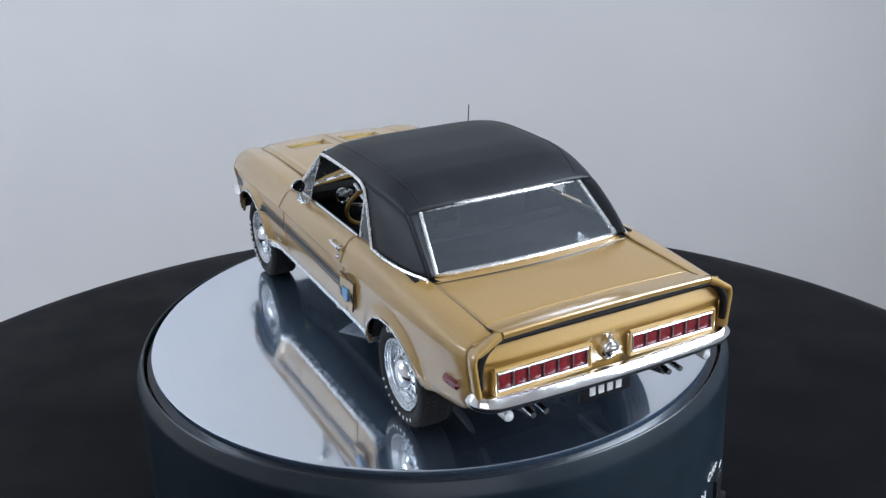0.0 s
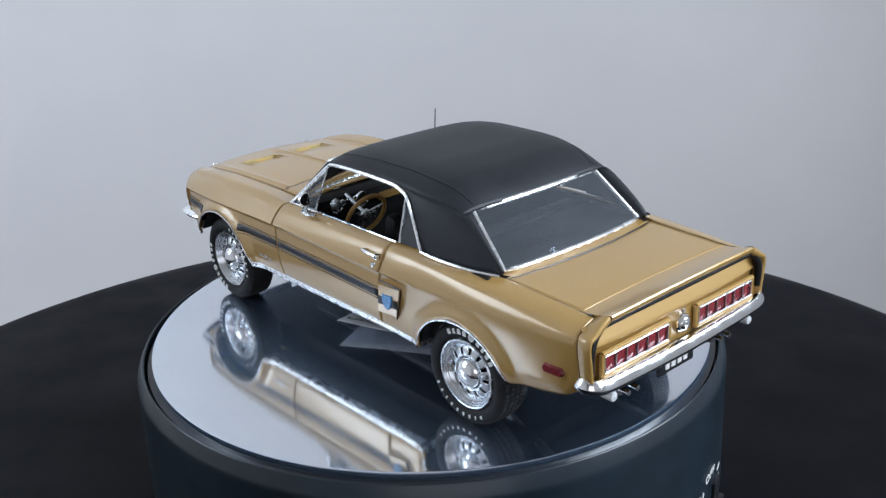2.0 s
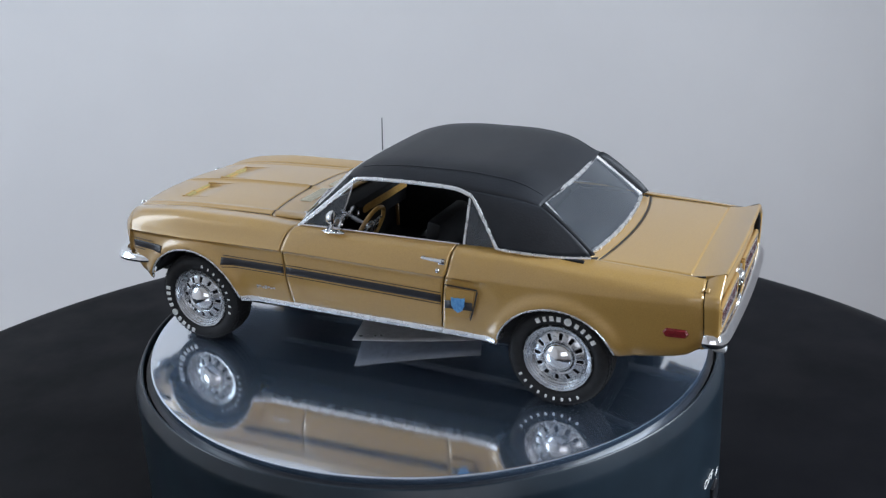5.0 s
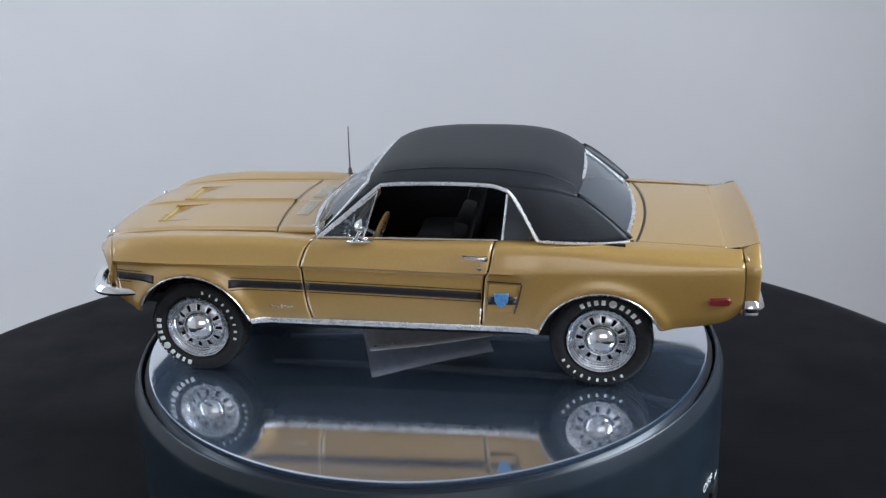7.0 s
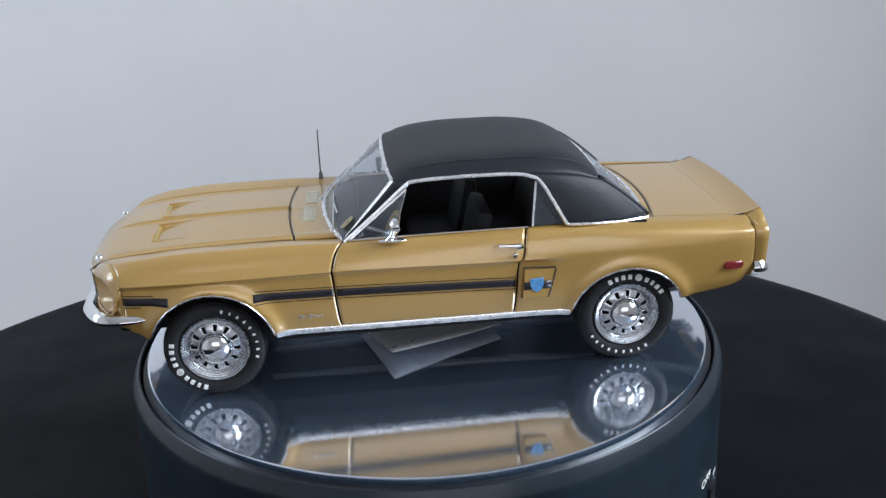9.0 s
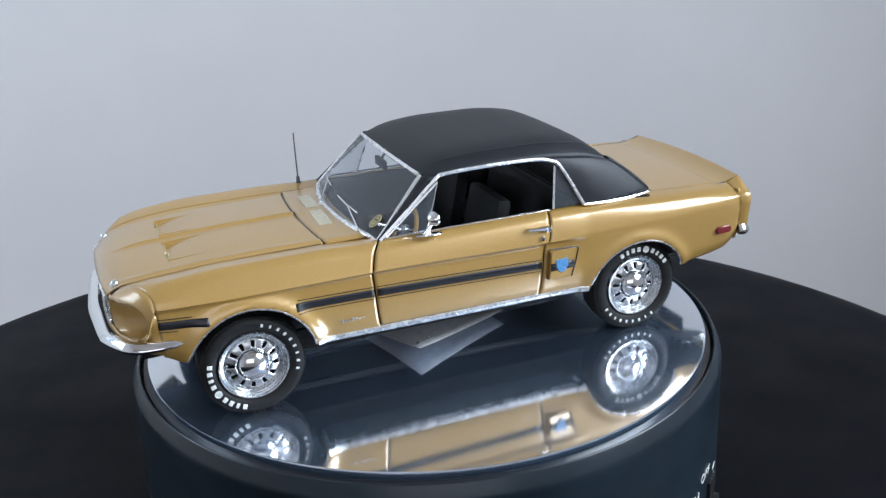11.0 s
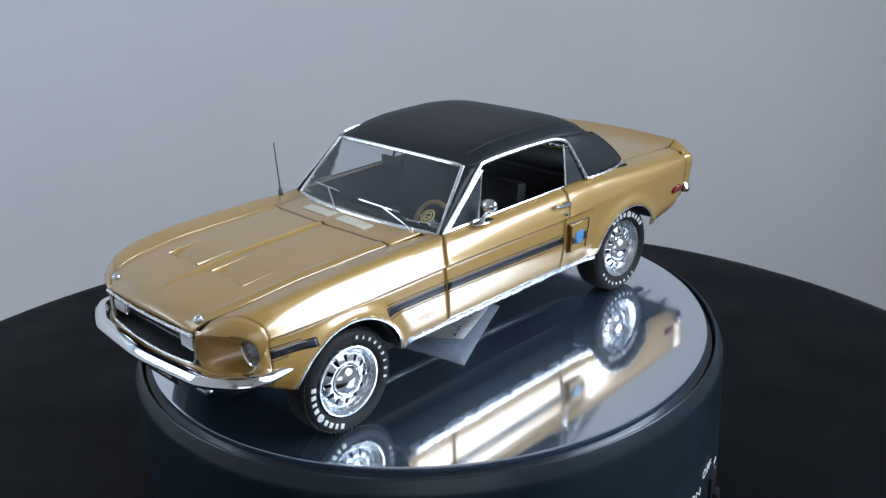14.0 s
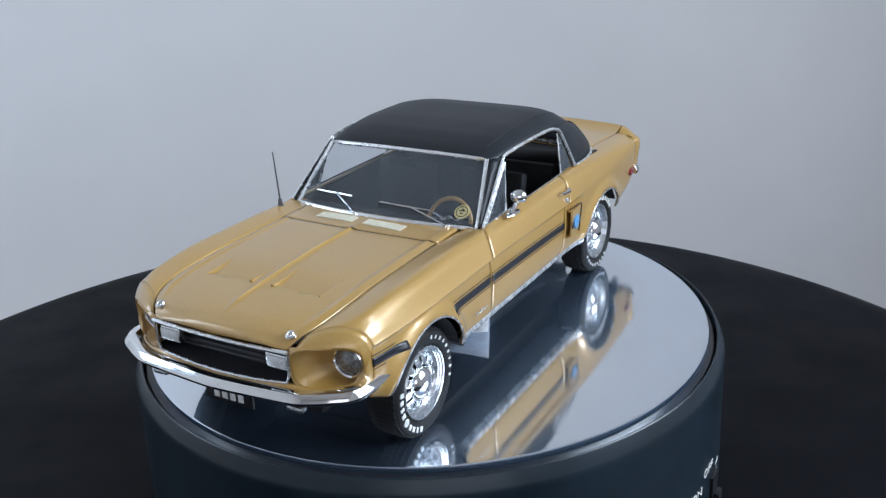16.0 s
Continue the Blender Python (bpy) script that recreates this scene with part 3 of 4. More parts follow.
bm = bmesh.new()
rows = []
for i in range(81):
    row = []
    for j in range(145):
        v = j / 72 - 1
        x = lerp(hood_rear(33.0 * v), hood_front(26.0 * v), i / 80)
        y = v * (hood_y(x) - 0.15)
        z = hood_z(x, y)
        for sy in (1, -1):                       # the troughs of the two hood scoops
            u = (y * sy - 4.2) / 18.4
            if 0 < u < 1 and 84 < x < 97.0:
                z -= 1.25 * ((x - 84) / 13.0) ** 1.3 * min(1, min(u, 1 - u) * 18)
        row.append((x, y, z))
    rows.append(row)
sheet(bm, rows)
hood = part("hood", bm, GOLD, car, thick=1.0)
for sy in (1, -1):
    bm = bmesh.new()
    box(bm, (97.0, 13.4 * sy, hood_z(96.6, 13.4) - 0.8), (0.9, 16.6, 1.1), Matrix.Rotation(-0.03 * sy, 4, "X"), 0.2)
    part("turn_lamp", bm, LAMPGOLD, hood, "olive amber turn lamp in the hood scoop")
    for yy in (4.3, 22.5):                       # fine raised lip along each side of the trough
        bm = bmesh.new()
        pts = [(lerp(97.4, 83.5, k / 8), yy * sy, hood_z(lerp(97.4, 83.5, k / 8), yy * sy) + 0.05) for k in range(9)]
        tube(bm, pts, [r_ * (1.0 if yy < 10 else 0.45) for r_ in (0.7, 0.5, 0.3, 0.2, 0.16, 0.13, 0.1, 0.07, 0.04)], 8)
        part("scoop_lip", bm, GOLD, hood)
    bm = bmesh.new()                             # twist lock near the front edge
    zz = hood_z(116.0, 25.6 * sy)
    lathe(bm, [(0, 1.5), (0.5, 1.43), (0.95, 1.2), (1.25, 0.85), (1.4, 0.4), (1.75, 0.25), (1.85, -0.3), (0, -0.3)], "z", (116.0, 25.6 * sy, zz), 20)
    part("hood_lock", bm, CHROME, hood, "small chrome twist lock")

# cowl with its two vent grilles
bm = bmesh.new()
rows = []
for i in range(13):
    row = []
    for j in range(49):
        y = lerp(-33.4, 33.4, j / 48)
        x = lerp(hood_rear(y) - 0.7, 31.0 - 4.0 * (y / 39) ** 2, i / 12)
        row.append((x, y, hood_z(x, y)))
    rows.append(row)
sheet(bm, rows)
cowl = part("cowl", bm, GOLD, car, thick=1.0)
for y0, y1 in ((-20.5, -4.0), (0.5, 17.0)):
    bm = bmesh.new()
    n = 22
    for k in range(n):
        y = lerp(y0, y1, (k + 0.5) / n)
        box(bm, (39.2 + 0.03 * y, y, hood_z(39.2, y) + 0.15), (5.0, (y1 - y0) / n * 0.55, 0.4))
    part("cowl_vent", bm, PALE, cowl, "slotted pale cowl vent grille")

# deck lid and the strip below the rear window


def lip_x(y):
    """Where the ducktail lip ends, bowed rearward in the middle."""
    return -129.0 - 1.1 * (1 - (y / 38) ** 2)


def tail_top(x, y):
    """The deck's surface, turning up into the bowed ducktail lip."""
    lx = lip_x(y)
    up = min(max((-x - 118.6) / (-lx - 118.6), 0.0), 1.0) ** 1.5
    return lerp(DZ(x, y), 53.7 + 1.2 * (1 - (y / 38) ** 2), up)


DZ = lambda x, y: smooth([-127, -110, -85], [51.3, 52.2, 53.2], x) + 0.8 * (1 - (y / 36) ** 2)
bm = bmesh.new()
rows = []
for i in range(7):
    row = []
    for j in range(41):
        y = lerp(-37.2, 37.2, j / 40)
        x = lerp(-83.0 - 4.2 * (1 - (y / 38) ** 2), -86.8 - 4.6 * (1 - (y / 38) ** 2), i / 6)
        row.append((x, y, DZ(x, y)))
    rows.append(row)
sheet(bm, rows)
part("rear_window_panel", bm, GOLD, car, thick=1.0)
bm = bmesh.new()
rows = []
for i in range(31):
    row = []
    for j in range(41):
        y = lerp(-36.8, 36.8, j / 40)
        x = lerp(-87.5 - 4.6 * (1 - (y / 38) ** 2), -118.6, i / 30)
        row.append((x, y, tail_top(x, y)))
    rows.append(row)
sheet(bm, rows)
deck = part("deck_lid", bm, GOLD, car, thick=1.0)

# black bars stand in for the shade in the gaps round hood and deck lid
for sgn in (1, -1):
    bm = bmesh.new()
    tube(bm, [flip((lerp(-88, -123, k / 12), 37.05, tail_top(lerp(-88, -123, k / 12), 37.05) - 0.2), sgn) for k in range(13)], 0.3, 6)
    part("gap_shade", bm, BLACK, deck)
    bm = bmesh.new()
    tube(bm, [flip((x, hood_y(x) + 0.12, hood_z(x, 33.0) - 0.42), sgn) for x in [lerp(46, 117, k / 30) for k in range(31)]], 0.25, 6)
    part("gap_shade", bm, BLACK, hood)
bm = bmesh.new()
tube(bm, [(-87.15 - 4.6 * (1 - (y / 38) ** 2), y, DZ(-88, y) - 0.3) for y in [lerp(-36.8, 36.8, k / 30) for k in range(31)]], 0.36, 6)
part("gap_shade", bm, BLACK, deck)
bm = bmesh.new()
tube(bm, [(hood_rear(y) - 0.35, y, hood_z(hood_rear(y), y) - 0.35) for y in [lerp(-32.8, 32.8, k / 30) for k in range(31)]], 0.4, 6)
part("gap_shade", bm, BLACK, hood)

# ducktail spoiler across the tail
bm = bmesh.new()
rows = []
for j in range(65):
    y = lerp(-36.7, 36.7, j / 64)
    lx = lip_x(y)
    lip = tail_top(lx, y)
    row = [(lerp(-118.6, lx, u), y, tail_top(lerp(-118.6, lx, u), y)) for u in (0, 0.15, 0.3, 0.5, 0.7, 0.85, 0.95, 1)]
    rows.append(row + [(lx + dx, y, lip + dz) for dx, dz in ((-0.4, -0.12), (-0.65, -0.5), (-0.55, -1.3), (-0.1, -2.1))] + [(-127.4, y, 51.6), (-118.6, y, 49.6)])
vs = sheet(bm, rows, closed=True)
cap(bm, vs[0]), cap(bm, vs[-1])
part("spoiler", bm, GOLD, car)
# black band under the lip, turning down inside both end caps
bm = bmesh.new()
pts = spline([(-127.9, -43.9, 37.5), (-128.0, -44.0, 43), (-127.9, -42.6, 47.2), (-127.6, -39.8, 49.9), (-127.4, -36, 50.8), (-127.4, 0, 50.8), (-127.4, 36, 50.8), (-127.6, 39.8, 49.9), (-127.9, 42.6, 47.2), (-128.0, 44.0, 43), (-127.9, 43.9, 37.5)], 8)
tube(bm, pts, 1.3, 8, flat=1.0)
part("tail_band", bm, CABIN, car, "black band under the spoiler lip")

# end caps of the quarters: a raised fin that frames the tail panel
for sgn in (1, -1):
    bm = bmesh.new()
    rows = []
    for j in range(41):
        s = j / 40
        x0 = -124.7 + 1.1 * s - 0.35
        a, a0, a1 = section(x0, s), section(x0, max(s - 0.03, 0)), section(x0, min(s + 0.03, 1))
        t = (a1 - a0).normalized()
        inw = Vector((0, -t.z, t.y))
        if inw.y > 0 and s < 0.5:
            inw = -inw
        rise = 2.4 * smooth([0.55, 0.7, 0.85, 1.0], [0, 0.2, 0.6, 1], s)
        wall = lerp(1.0, 1.7, min(max((s - 0.6) / 0.3, 0), 1))
        flare = 0.3 + 0.5 * smooth([0.3, 0.6, 0.8], [0, 1, 0], s)
        b = Vector((-128.9, a.y, a.z)) - inw * flare + Vector((0, 0, rise - 0.4))
        mid = a.lerp(b, 0.5) - inw * 0.35
        rows.append([flip(p, sgn) for p in (a, mid, b, b + Vector((-0.55, 0, 0)) + inw * 0.35, b + Vector((-0.6, 0, 0)) + inw * 0.9 * wall, b + Vector((-0.1, 0, 0)) + inw * 1.5 * wall, b + Vector((2.6, 0, 0)) + inw * 2.3 * wall)])
    sheet(bm, rows)
    part("quarter_end_cap", bm, GOLD, car, sharp=60)
bm = bmesh.new()
rows = []
for z, x in ((29.5, -126.0), (33, -127.2), (35, -127.4), (42.6, -127.4), (43.4, -127.8), (44.2, -128.4), (44.8, -128.4), (45.6, -127.9), (49.5, -127.2), (50.8, -126.4)):
    rows.append([(x + 1.6 * abs(u) ** 5, 43.8 * u, z) for u in [k / 16 - 1 for k in range(33)]])
sheet(bm, rows)
tail = part("tail_panel", bm, GOLD, car, thick=1.0)
# tail lamps: a bright bezel round six red lenses each
for sy in (1, -1):
    bm = bmesh.new()
    y0, y1, z0, z1 = 7.2, 39.4, 34.8, 42.0
    outer = [(y0, z0), (y1, z0), (y1, z1), (y0, z1)]
    for (a, b) in zip(outer, outer[1:] + outer[:1]):
        tube(bm, [(-128.4, a[0] * sy, a[1]), (-128.4, b[0] * sy, b[1])], 0.85, 8)
    bezel = part("lamp_bezel", bm, GOLD, car, "raised gold tail lamp surround")
    bm = bmesh.new()
    for a, b in (((y0 + 0.9, z1 - 0.9), (y1 - 0.9, z1 - 0.9)), ((y0 + 0.9, z0 + 0.9), (y1 - 0.9, z0 + 0.9))):
        tube(bm, [(-128.9, a[0] * sy, a[1]), (-128.9, b[0] * sy, b[1])], 0.4, 6)
    for k in range(7):
        y = lerp(y0 + 1.0, y1 - 1.0, k / 6) * sy
        box(bm, (-128.5, y, (z0 + z1) / 2), (1.2, 0.35, z1 - z0 - 1.6))
    part("lamp_divider", bm, WHEELMETAL, bezel, "chrome lamp dividers")
    for k in range(6):
        y = lerp(y0 + 1.0, y1 - 1.0, (k + 0.5) / 6) * sy
        bm = bmesh.new()
        box(bm, (-127.8, y, (z0 + z1) / 2), (1.4, 4.9, 5.9), None, 0.3)
        part("tail_lens", bm, RED, bezel, "dark red tail lamp lens")
# round filler cap
bm = bmesh.new()
lathe(bm, [(0, -3.2), (1.9, -3.1), (2.4, -2.7), (2.5, -2.3), (3.1, -2.0), (3.4, -1.2), (3.4, 1.5)], "x", (-127.0, 0, 38.6), 32)
fuel = part("filler_cap", bm, CHROME, car, "round chrome filler cap")
bm = bmesh.new()
for z in (39.4, 37.9):
    box(bm, (-130.2, 0, z), (0.4, 2.0, 0.4))
box(bm, (-128.6, 0, 42.8), (1.0, 1.2, 1.4), None, 0.3)
part("cap_emblem", bm, SATIN, fuel)


def bumper(name, path, heights, depth, z_of, label, fine=8):
    """A chrome blade swept along a path in plan."""
    bm = bmesh.new()
    pts = spline([(x, y, 0) for x, y in path], fine)
    n = len(pts)
    rows = []
    for i, p in enumerate(pts):
        d = (pts[min(i + 1, n - 1)] - pts[max(i - 1, 0)]).normalized()
        out = Vector((d.y, -d.x, 0))
        t = i / (n - 1)
        h = smooth([0, 0.08, 0.2, 0.5, 0.8, 0.92, 1], heights, t)
        z = z_of(abs(p.y))
        rows.append([p + out * (o * depth) + Vector((0, 0, z + h * q)) for o, q in ((-0.9, 0.46), (0.0, 0.5), (0.25, 0.46), (0.95, 0.02), (1.0, -0.08), (0.85, -0.3), (0.5, -0.46), (-0.5, -0.5), (-0.9, -0.4))])
    vs = sheet(bm, rows, closed=True)
    cap(bm, vs[0]), cap(bm, vs[-1])
    return part(name, bm, CHROME, car, label, sharp=32)


side = [(125.8, 0), (125.4, 9), (124.0, 27), (123.0, 32.4), (119.2, 40.8), (116.6, 44.4), (112.0, 46.4), (104, 46.6), (98.6, 45.4)]
bumper("front_bumper", [(x - 1.8, -y * 0.985) for x, y in side[::-1]] + [(x - 1.8, y * 0.985) for x, y in side[1:]],
       [2.6, 3.4, 4.0, 4.0, 4.0, 3.4, 2.6], 2.0, lambda y: smooth([0, 33, 43, 48], [32.0, 32.4, 33.0, 32.8], y), "slim faceted chrome front bumper", 2)
bumper("rear_bumper", [(-124.8, -44.8), (-127, -45.0), (-129.2, -43.4), (-130.2, -38), (-130.8, -18), (-131.0, 0), (-130.8, 18), (-130.2, 38), (-129.2, 43.4), (-127, 45.0), (-124.8, 44.8)][::-1],
       [4.0, 4.8, 4.7, 4.5, 4.7, 4.8, 4.0], 2.0, lambda y: smooth([0, 38, 48], [31.7, 32.2, 34.2], y), "slim chrome rear bumper")

# ---------------------------------------------------------------- nose


def bucket_edge(a):
    """The rim of the headlamp bucket, a rounded rectangle; a in turns from straight outward."""
    c, s = math.cos(a), math.sin(a)
    k = (abs(c) ** 3.4 + abs(s) ** 3.4) ** (-1 / 3.4)
    y, z = 35.9 + 9.5 * k * c, 40.0 + 6.6 * k * s
    return Vector((smooth([26, 31, 35, 39, 42, 45.6], [118.8, 117.2, 115.3, 113.1, 111.2, 108.6], y) + (z - 40) * 0.08, y, z))


for sgn in (1, -1):
    bm = bmesh.new()
    N = 56
    rows = []
    for t in (0.0, 0.05, 0.12, 0.4, 0.7, 0.9, 1.0):
        row = []
        for k in range(N):
            a = 2 * math.pi * k / N
            rim = bucket_edge(a)
            lamp = Vector((106.4, 38.6 + 5.0 * math.cos(a), 39.5 + 5.0 * math.sin(a)))
            p = rim.lerp(lamp, t)
            if 0 < t < 1:
                p.x = lerp(rim.x, lamp.x, t ** (1.9 if t < 0.2 else 1.25))
            row.append(flip(p, sgn))
        rows.append(row)
    sheet(bm, rows, closed=True)
    bucket = part("headlamp_bucket", bm, GOLD, car, sharp=60)
    bm = bmesh.new()                             # gold web between the bucket and the grille
    rows = []
    for k in range(25):
        a = lerp(0.42, 1.58, k / 24) * math.pi
        c, s = math.cos(a), math.sin(a)
        q = max(abs(c), abs(s)) ** -1
        p = bucket_edge(a)
        rows.append([flip(v, sgn) for v in (p, p + Vector((0.25, 0.3 * c, 0.3 * s)), Vector((p.x - 0.3, 35.9 + 9.9 * q * c, 40.0 + 7.0 * q * s)))])
    sheet(bm, rows)
    part("bucket_web", bm, GOLD, bucket)
    bm = bmesh.new()                             # rounded shell from the fender's front edge to the rim
    rows = []
    for j in range(49):
        s = lerp(0.04, 1.0, j / 48)
        f = section(nose_x(s) - 0.18, s)
        a = lerp(-1.7, 2.45, smooth([0, 0.45, 0.62, 0.8, 1], [0, 0.30, 0.47, 0.70, 1], (s - 0.04) / 0.96))
        rim = bucket_edge(a)
        mid = f.lerp(rim, 0.62) + Vector((0.2, 0.35 * math.cos(a), 0.45 * max(math.sin(a), 0)))
        rows.append([flip(p, sgn) for p in (f, f.lerp(mid, 0.5) + Vector((0, 0.1, 0.1)), mid, rim.lerp(mid, 0.3) + Vector((0.15, 0, 0.1)), rim)])
    sheet(bm, rows)
    part("nose_corner", bm, GOLD, car, thick=0.5, sharp=75)
    # headlamp: chrome ring and domed glass
    bm = bmesh.new()
    lathe(bm, [(5.3, 0.2), (5.4, 0.9), (5.0, 1.3), (4.5, 1.0), (4.5, 0)], "x", (106.4, 38.6 * sgn, 39.5), 32)
    lamp = part("headlamp", bm, CHROME, bucket, "round headlamp with chrome ring")
    bm = bmesh.new()
    lathe(bm, [(0, 1.9), (2, 1.7), (3.5, 1.1), (4.5, 0.3), (4.5, -0.6)], "x", (106.6, 38.6 * sgn, 39.5), 32)
    part("headlamp_glass", bm, HEADGLASS, lamp, "domed clear headlamp lens")
    # square lamps in the grille
    bm = bmesh.new()
    box(bm, (117.0, 21.2 * sgn, 41.0), (3.0, 8.6, 5.0), None, 0.9)
    g = part("grille_lamp", bm, CHROME, car, "rectangular grille lamp with chrome rim")
    bm = bmesh.new()
    box(bm, (118.3, 21.2 * sgn, 41.0), (1.2, 7.2, 3.7), None, 0.5)
    part("lamp_glass", bm, LENS, g)
    # lower apron below the bucket, and the front parking lamp under the bumper
    bm = bmesh.new()
    box(bm, (118.4, 27.0 * sgn, 27.0), (3.0, 6.0, 2.0), None, 0.8)
    part("parking_lamp", bm, WHEELMETAL, car, "small clear parking lamp")

# front edge of the hood in chrome, grille opening and apron
bm = bmesh.new()
GR = lambda y: 120.2 - 0.0016 * y * y
grille_foot = lambda y: 33.8 + 1.6 * (y / 26) ** 2
pts = [(GR(y) + 0.5, y, 45.5) for y in [lerp(-26.4, 26.4, k / 24) for k in range(25)]]
tube(bm, pts, 0.62, 8)
part("grille_top_trim", bm, FOIL, car)
bm = bmesh.new()
pts = [(GR(26), -26.3, 44.8), (GR(26), -26.0, 38)] + [(GR(y), y, grille_foot(y)) for y in [lerp(-25, 25, k / 24) for k in range(25)]] + [(GR(26), 26.0, 38), (GR(26), 26.3, 44.8)]
tube(bm, pts, 0.45, 6)
part("grille_trim", bm, SATIN, car)
bm = bmesh.new()
rows = []
for k in range(25):
    y = lerp(-26.3, 26.3, k / 24)
    rows.append([(GR(y) - 0.3, y, 45.6), (114.4, y, 45.0), (113.6, y, 40.5), (114.2, y, 36.4), (GR(y) - 0.3, y, grille_foot(y))])
sheet(bm, rows)
grille = part("grille", bm, BLACK, car, "black recessed grille")
bm = bmesh.new()
for z in (37.3, 39.0, 40.7, 42.4, 44.0):
    tube(bm, [(114.3, -26, z), (114.6, 0, z), (114.3, 26, z)], 0.28, 5)
part("grille_bar", bm, BLACK, grille)
bm = bmesh.new()
rows = []
for k in range(41):
    y = lerp(-45.0, 45.0, k / 40)
    x = smooth([0, 20, 30, 38, 42, 45], [119.8, 119.2, 117.6, 114.0, 110.5, 105.0], abs(y))
    top = smooth([0, 12, 25, 28, 32, 45], [33.8, 34.1, 35.2, 34.6, 33.9, 34.0], abs(y))
    rows.append([(x - 0.2, y, top), (x + 0.5, y, top - 0.6), (x + 1.1, y, top - 1.6), (x + 1.1, y, top - 2.3), (x - 1.0, y, 30), (x - 3.0, y, 28.2), (x - 7, y, 26.8)])
sheet(bm, rows)
part("front_apron", bm, GOLD, car, thick=0.6)
# black sheet gives the gap between apron and bumper its shade
bm = bmesh.new()
sheet(bm, [[(119.9 - 0.0016 * y * y, y, 32.4), (119.2 - 0.0016 * y * y, y, 30.0), (117.8 - 0.0016 * y * y, y, 27.6)] for y in [lerp(-27, 27, k / 16) for k in range(17)]])
part("bumper_gap_shade", bm, CABIN, car, "black sheet put in for the shaded gap behind the bumper", thick=0.4)

# ---------------------------------------------------------------- roof, pillars, glass
CROWN = lambda x: smooth([-69.5, -66, -61, -54, -40, -20, -5, 4, 8, 9.9], [70.2, 73.2, 76.2, 78.6, 80.2, 80.4, 79.4, 77.4, 75.7, 74.3], x)
RAIL = lambda x: smooth([-67, -58, -46, -36, -16, -2, 4, 8.4], [69.6, 72.0, 73.6, 74.4, 74.6, 73.9, 73.4, 73.4], x)
RAILY = lambda x: smooth([-67, -46, -16, 2, 8.4], [36.2, 39.2, 39.2, 38.0, 35.2], x)


def roof_point(u, v):
    """u from the windscreen header (0) to the rear header (1); v from -1 to 1 across."""
    xc, xe = lerp(9.9, -69.5, u), lerp(8.2, -67.0, u)
    x = lerp(xc, xe, v * v)
    y = v * RAILY(x)
    zr, zc = RAIL(x), CROWN(lerp(xc, x, 0.3))
    return Vector((x, y, zr + max(zc - zr, 0.4) * (1 - abs(v) ** 6.8)))


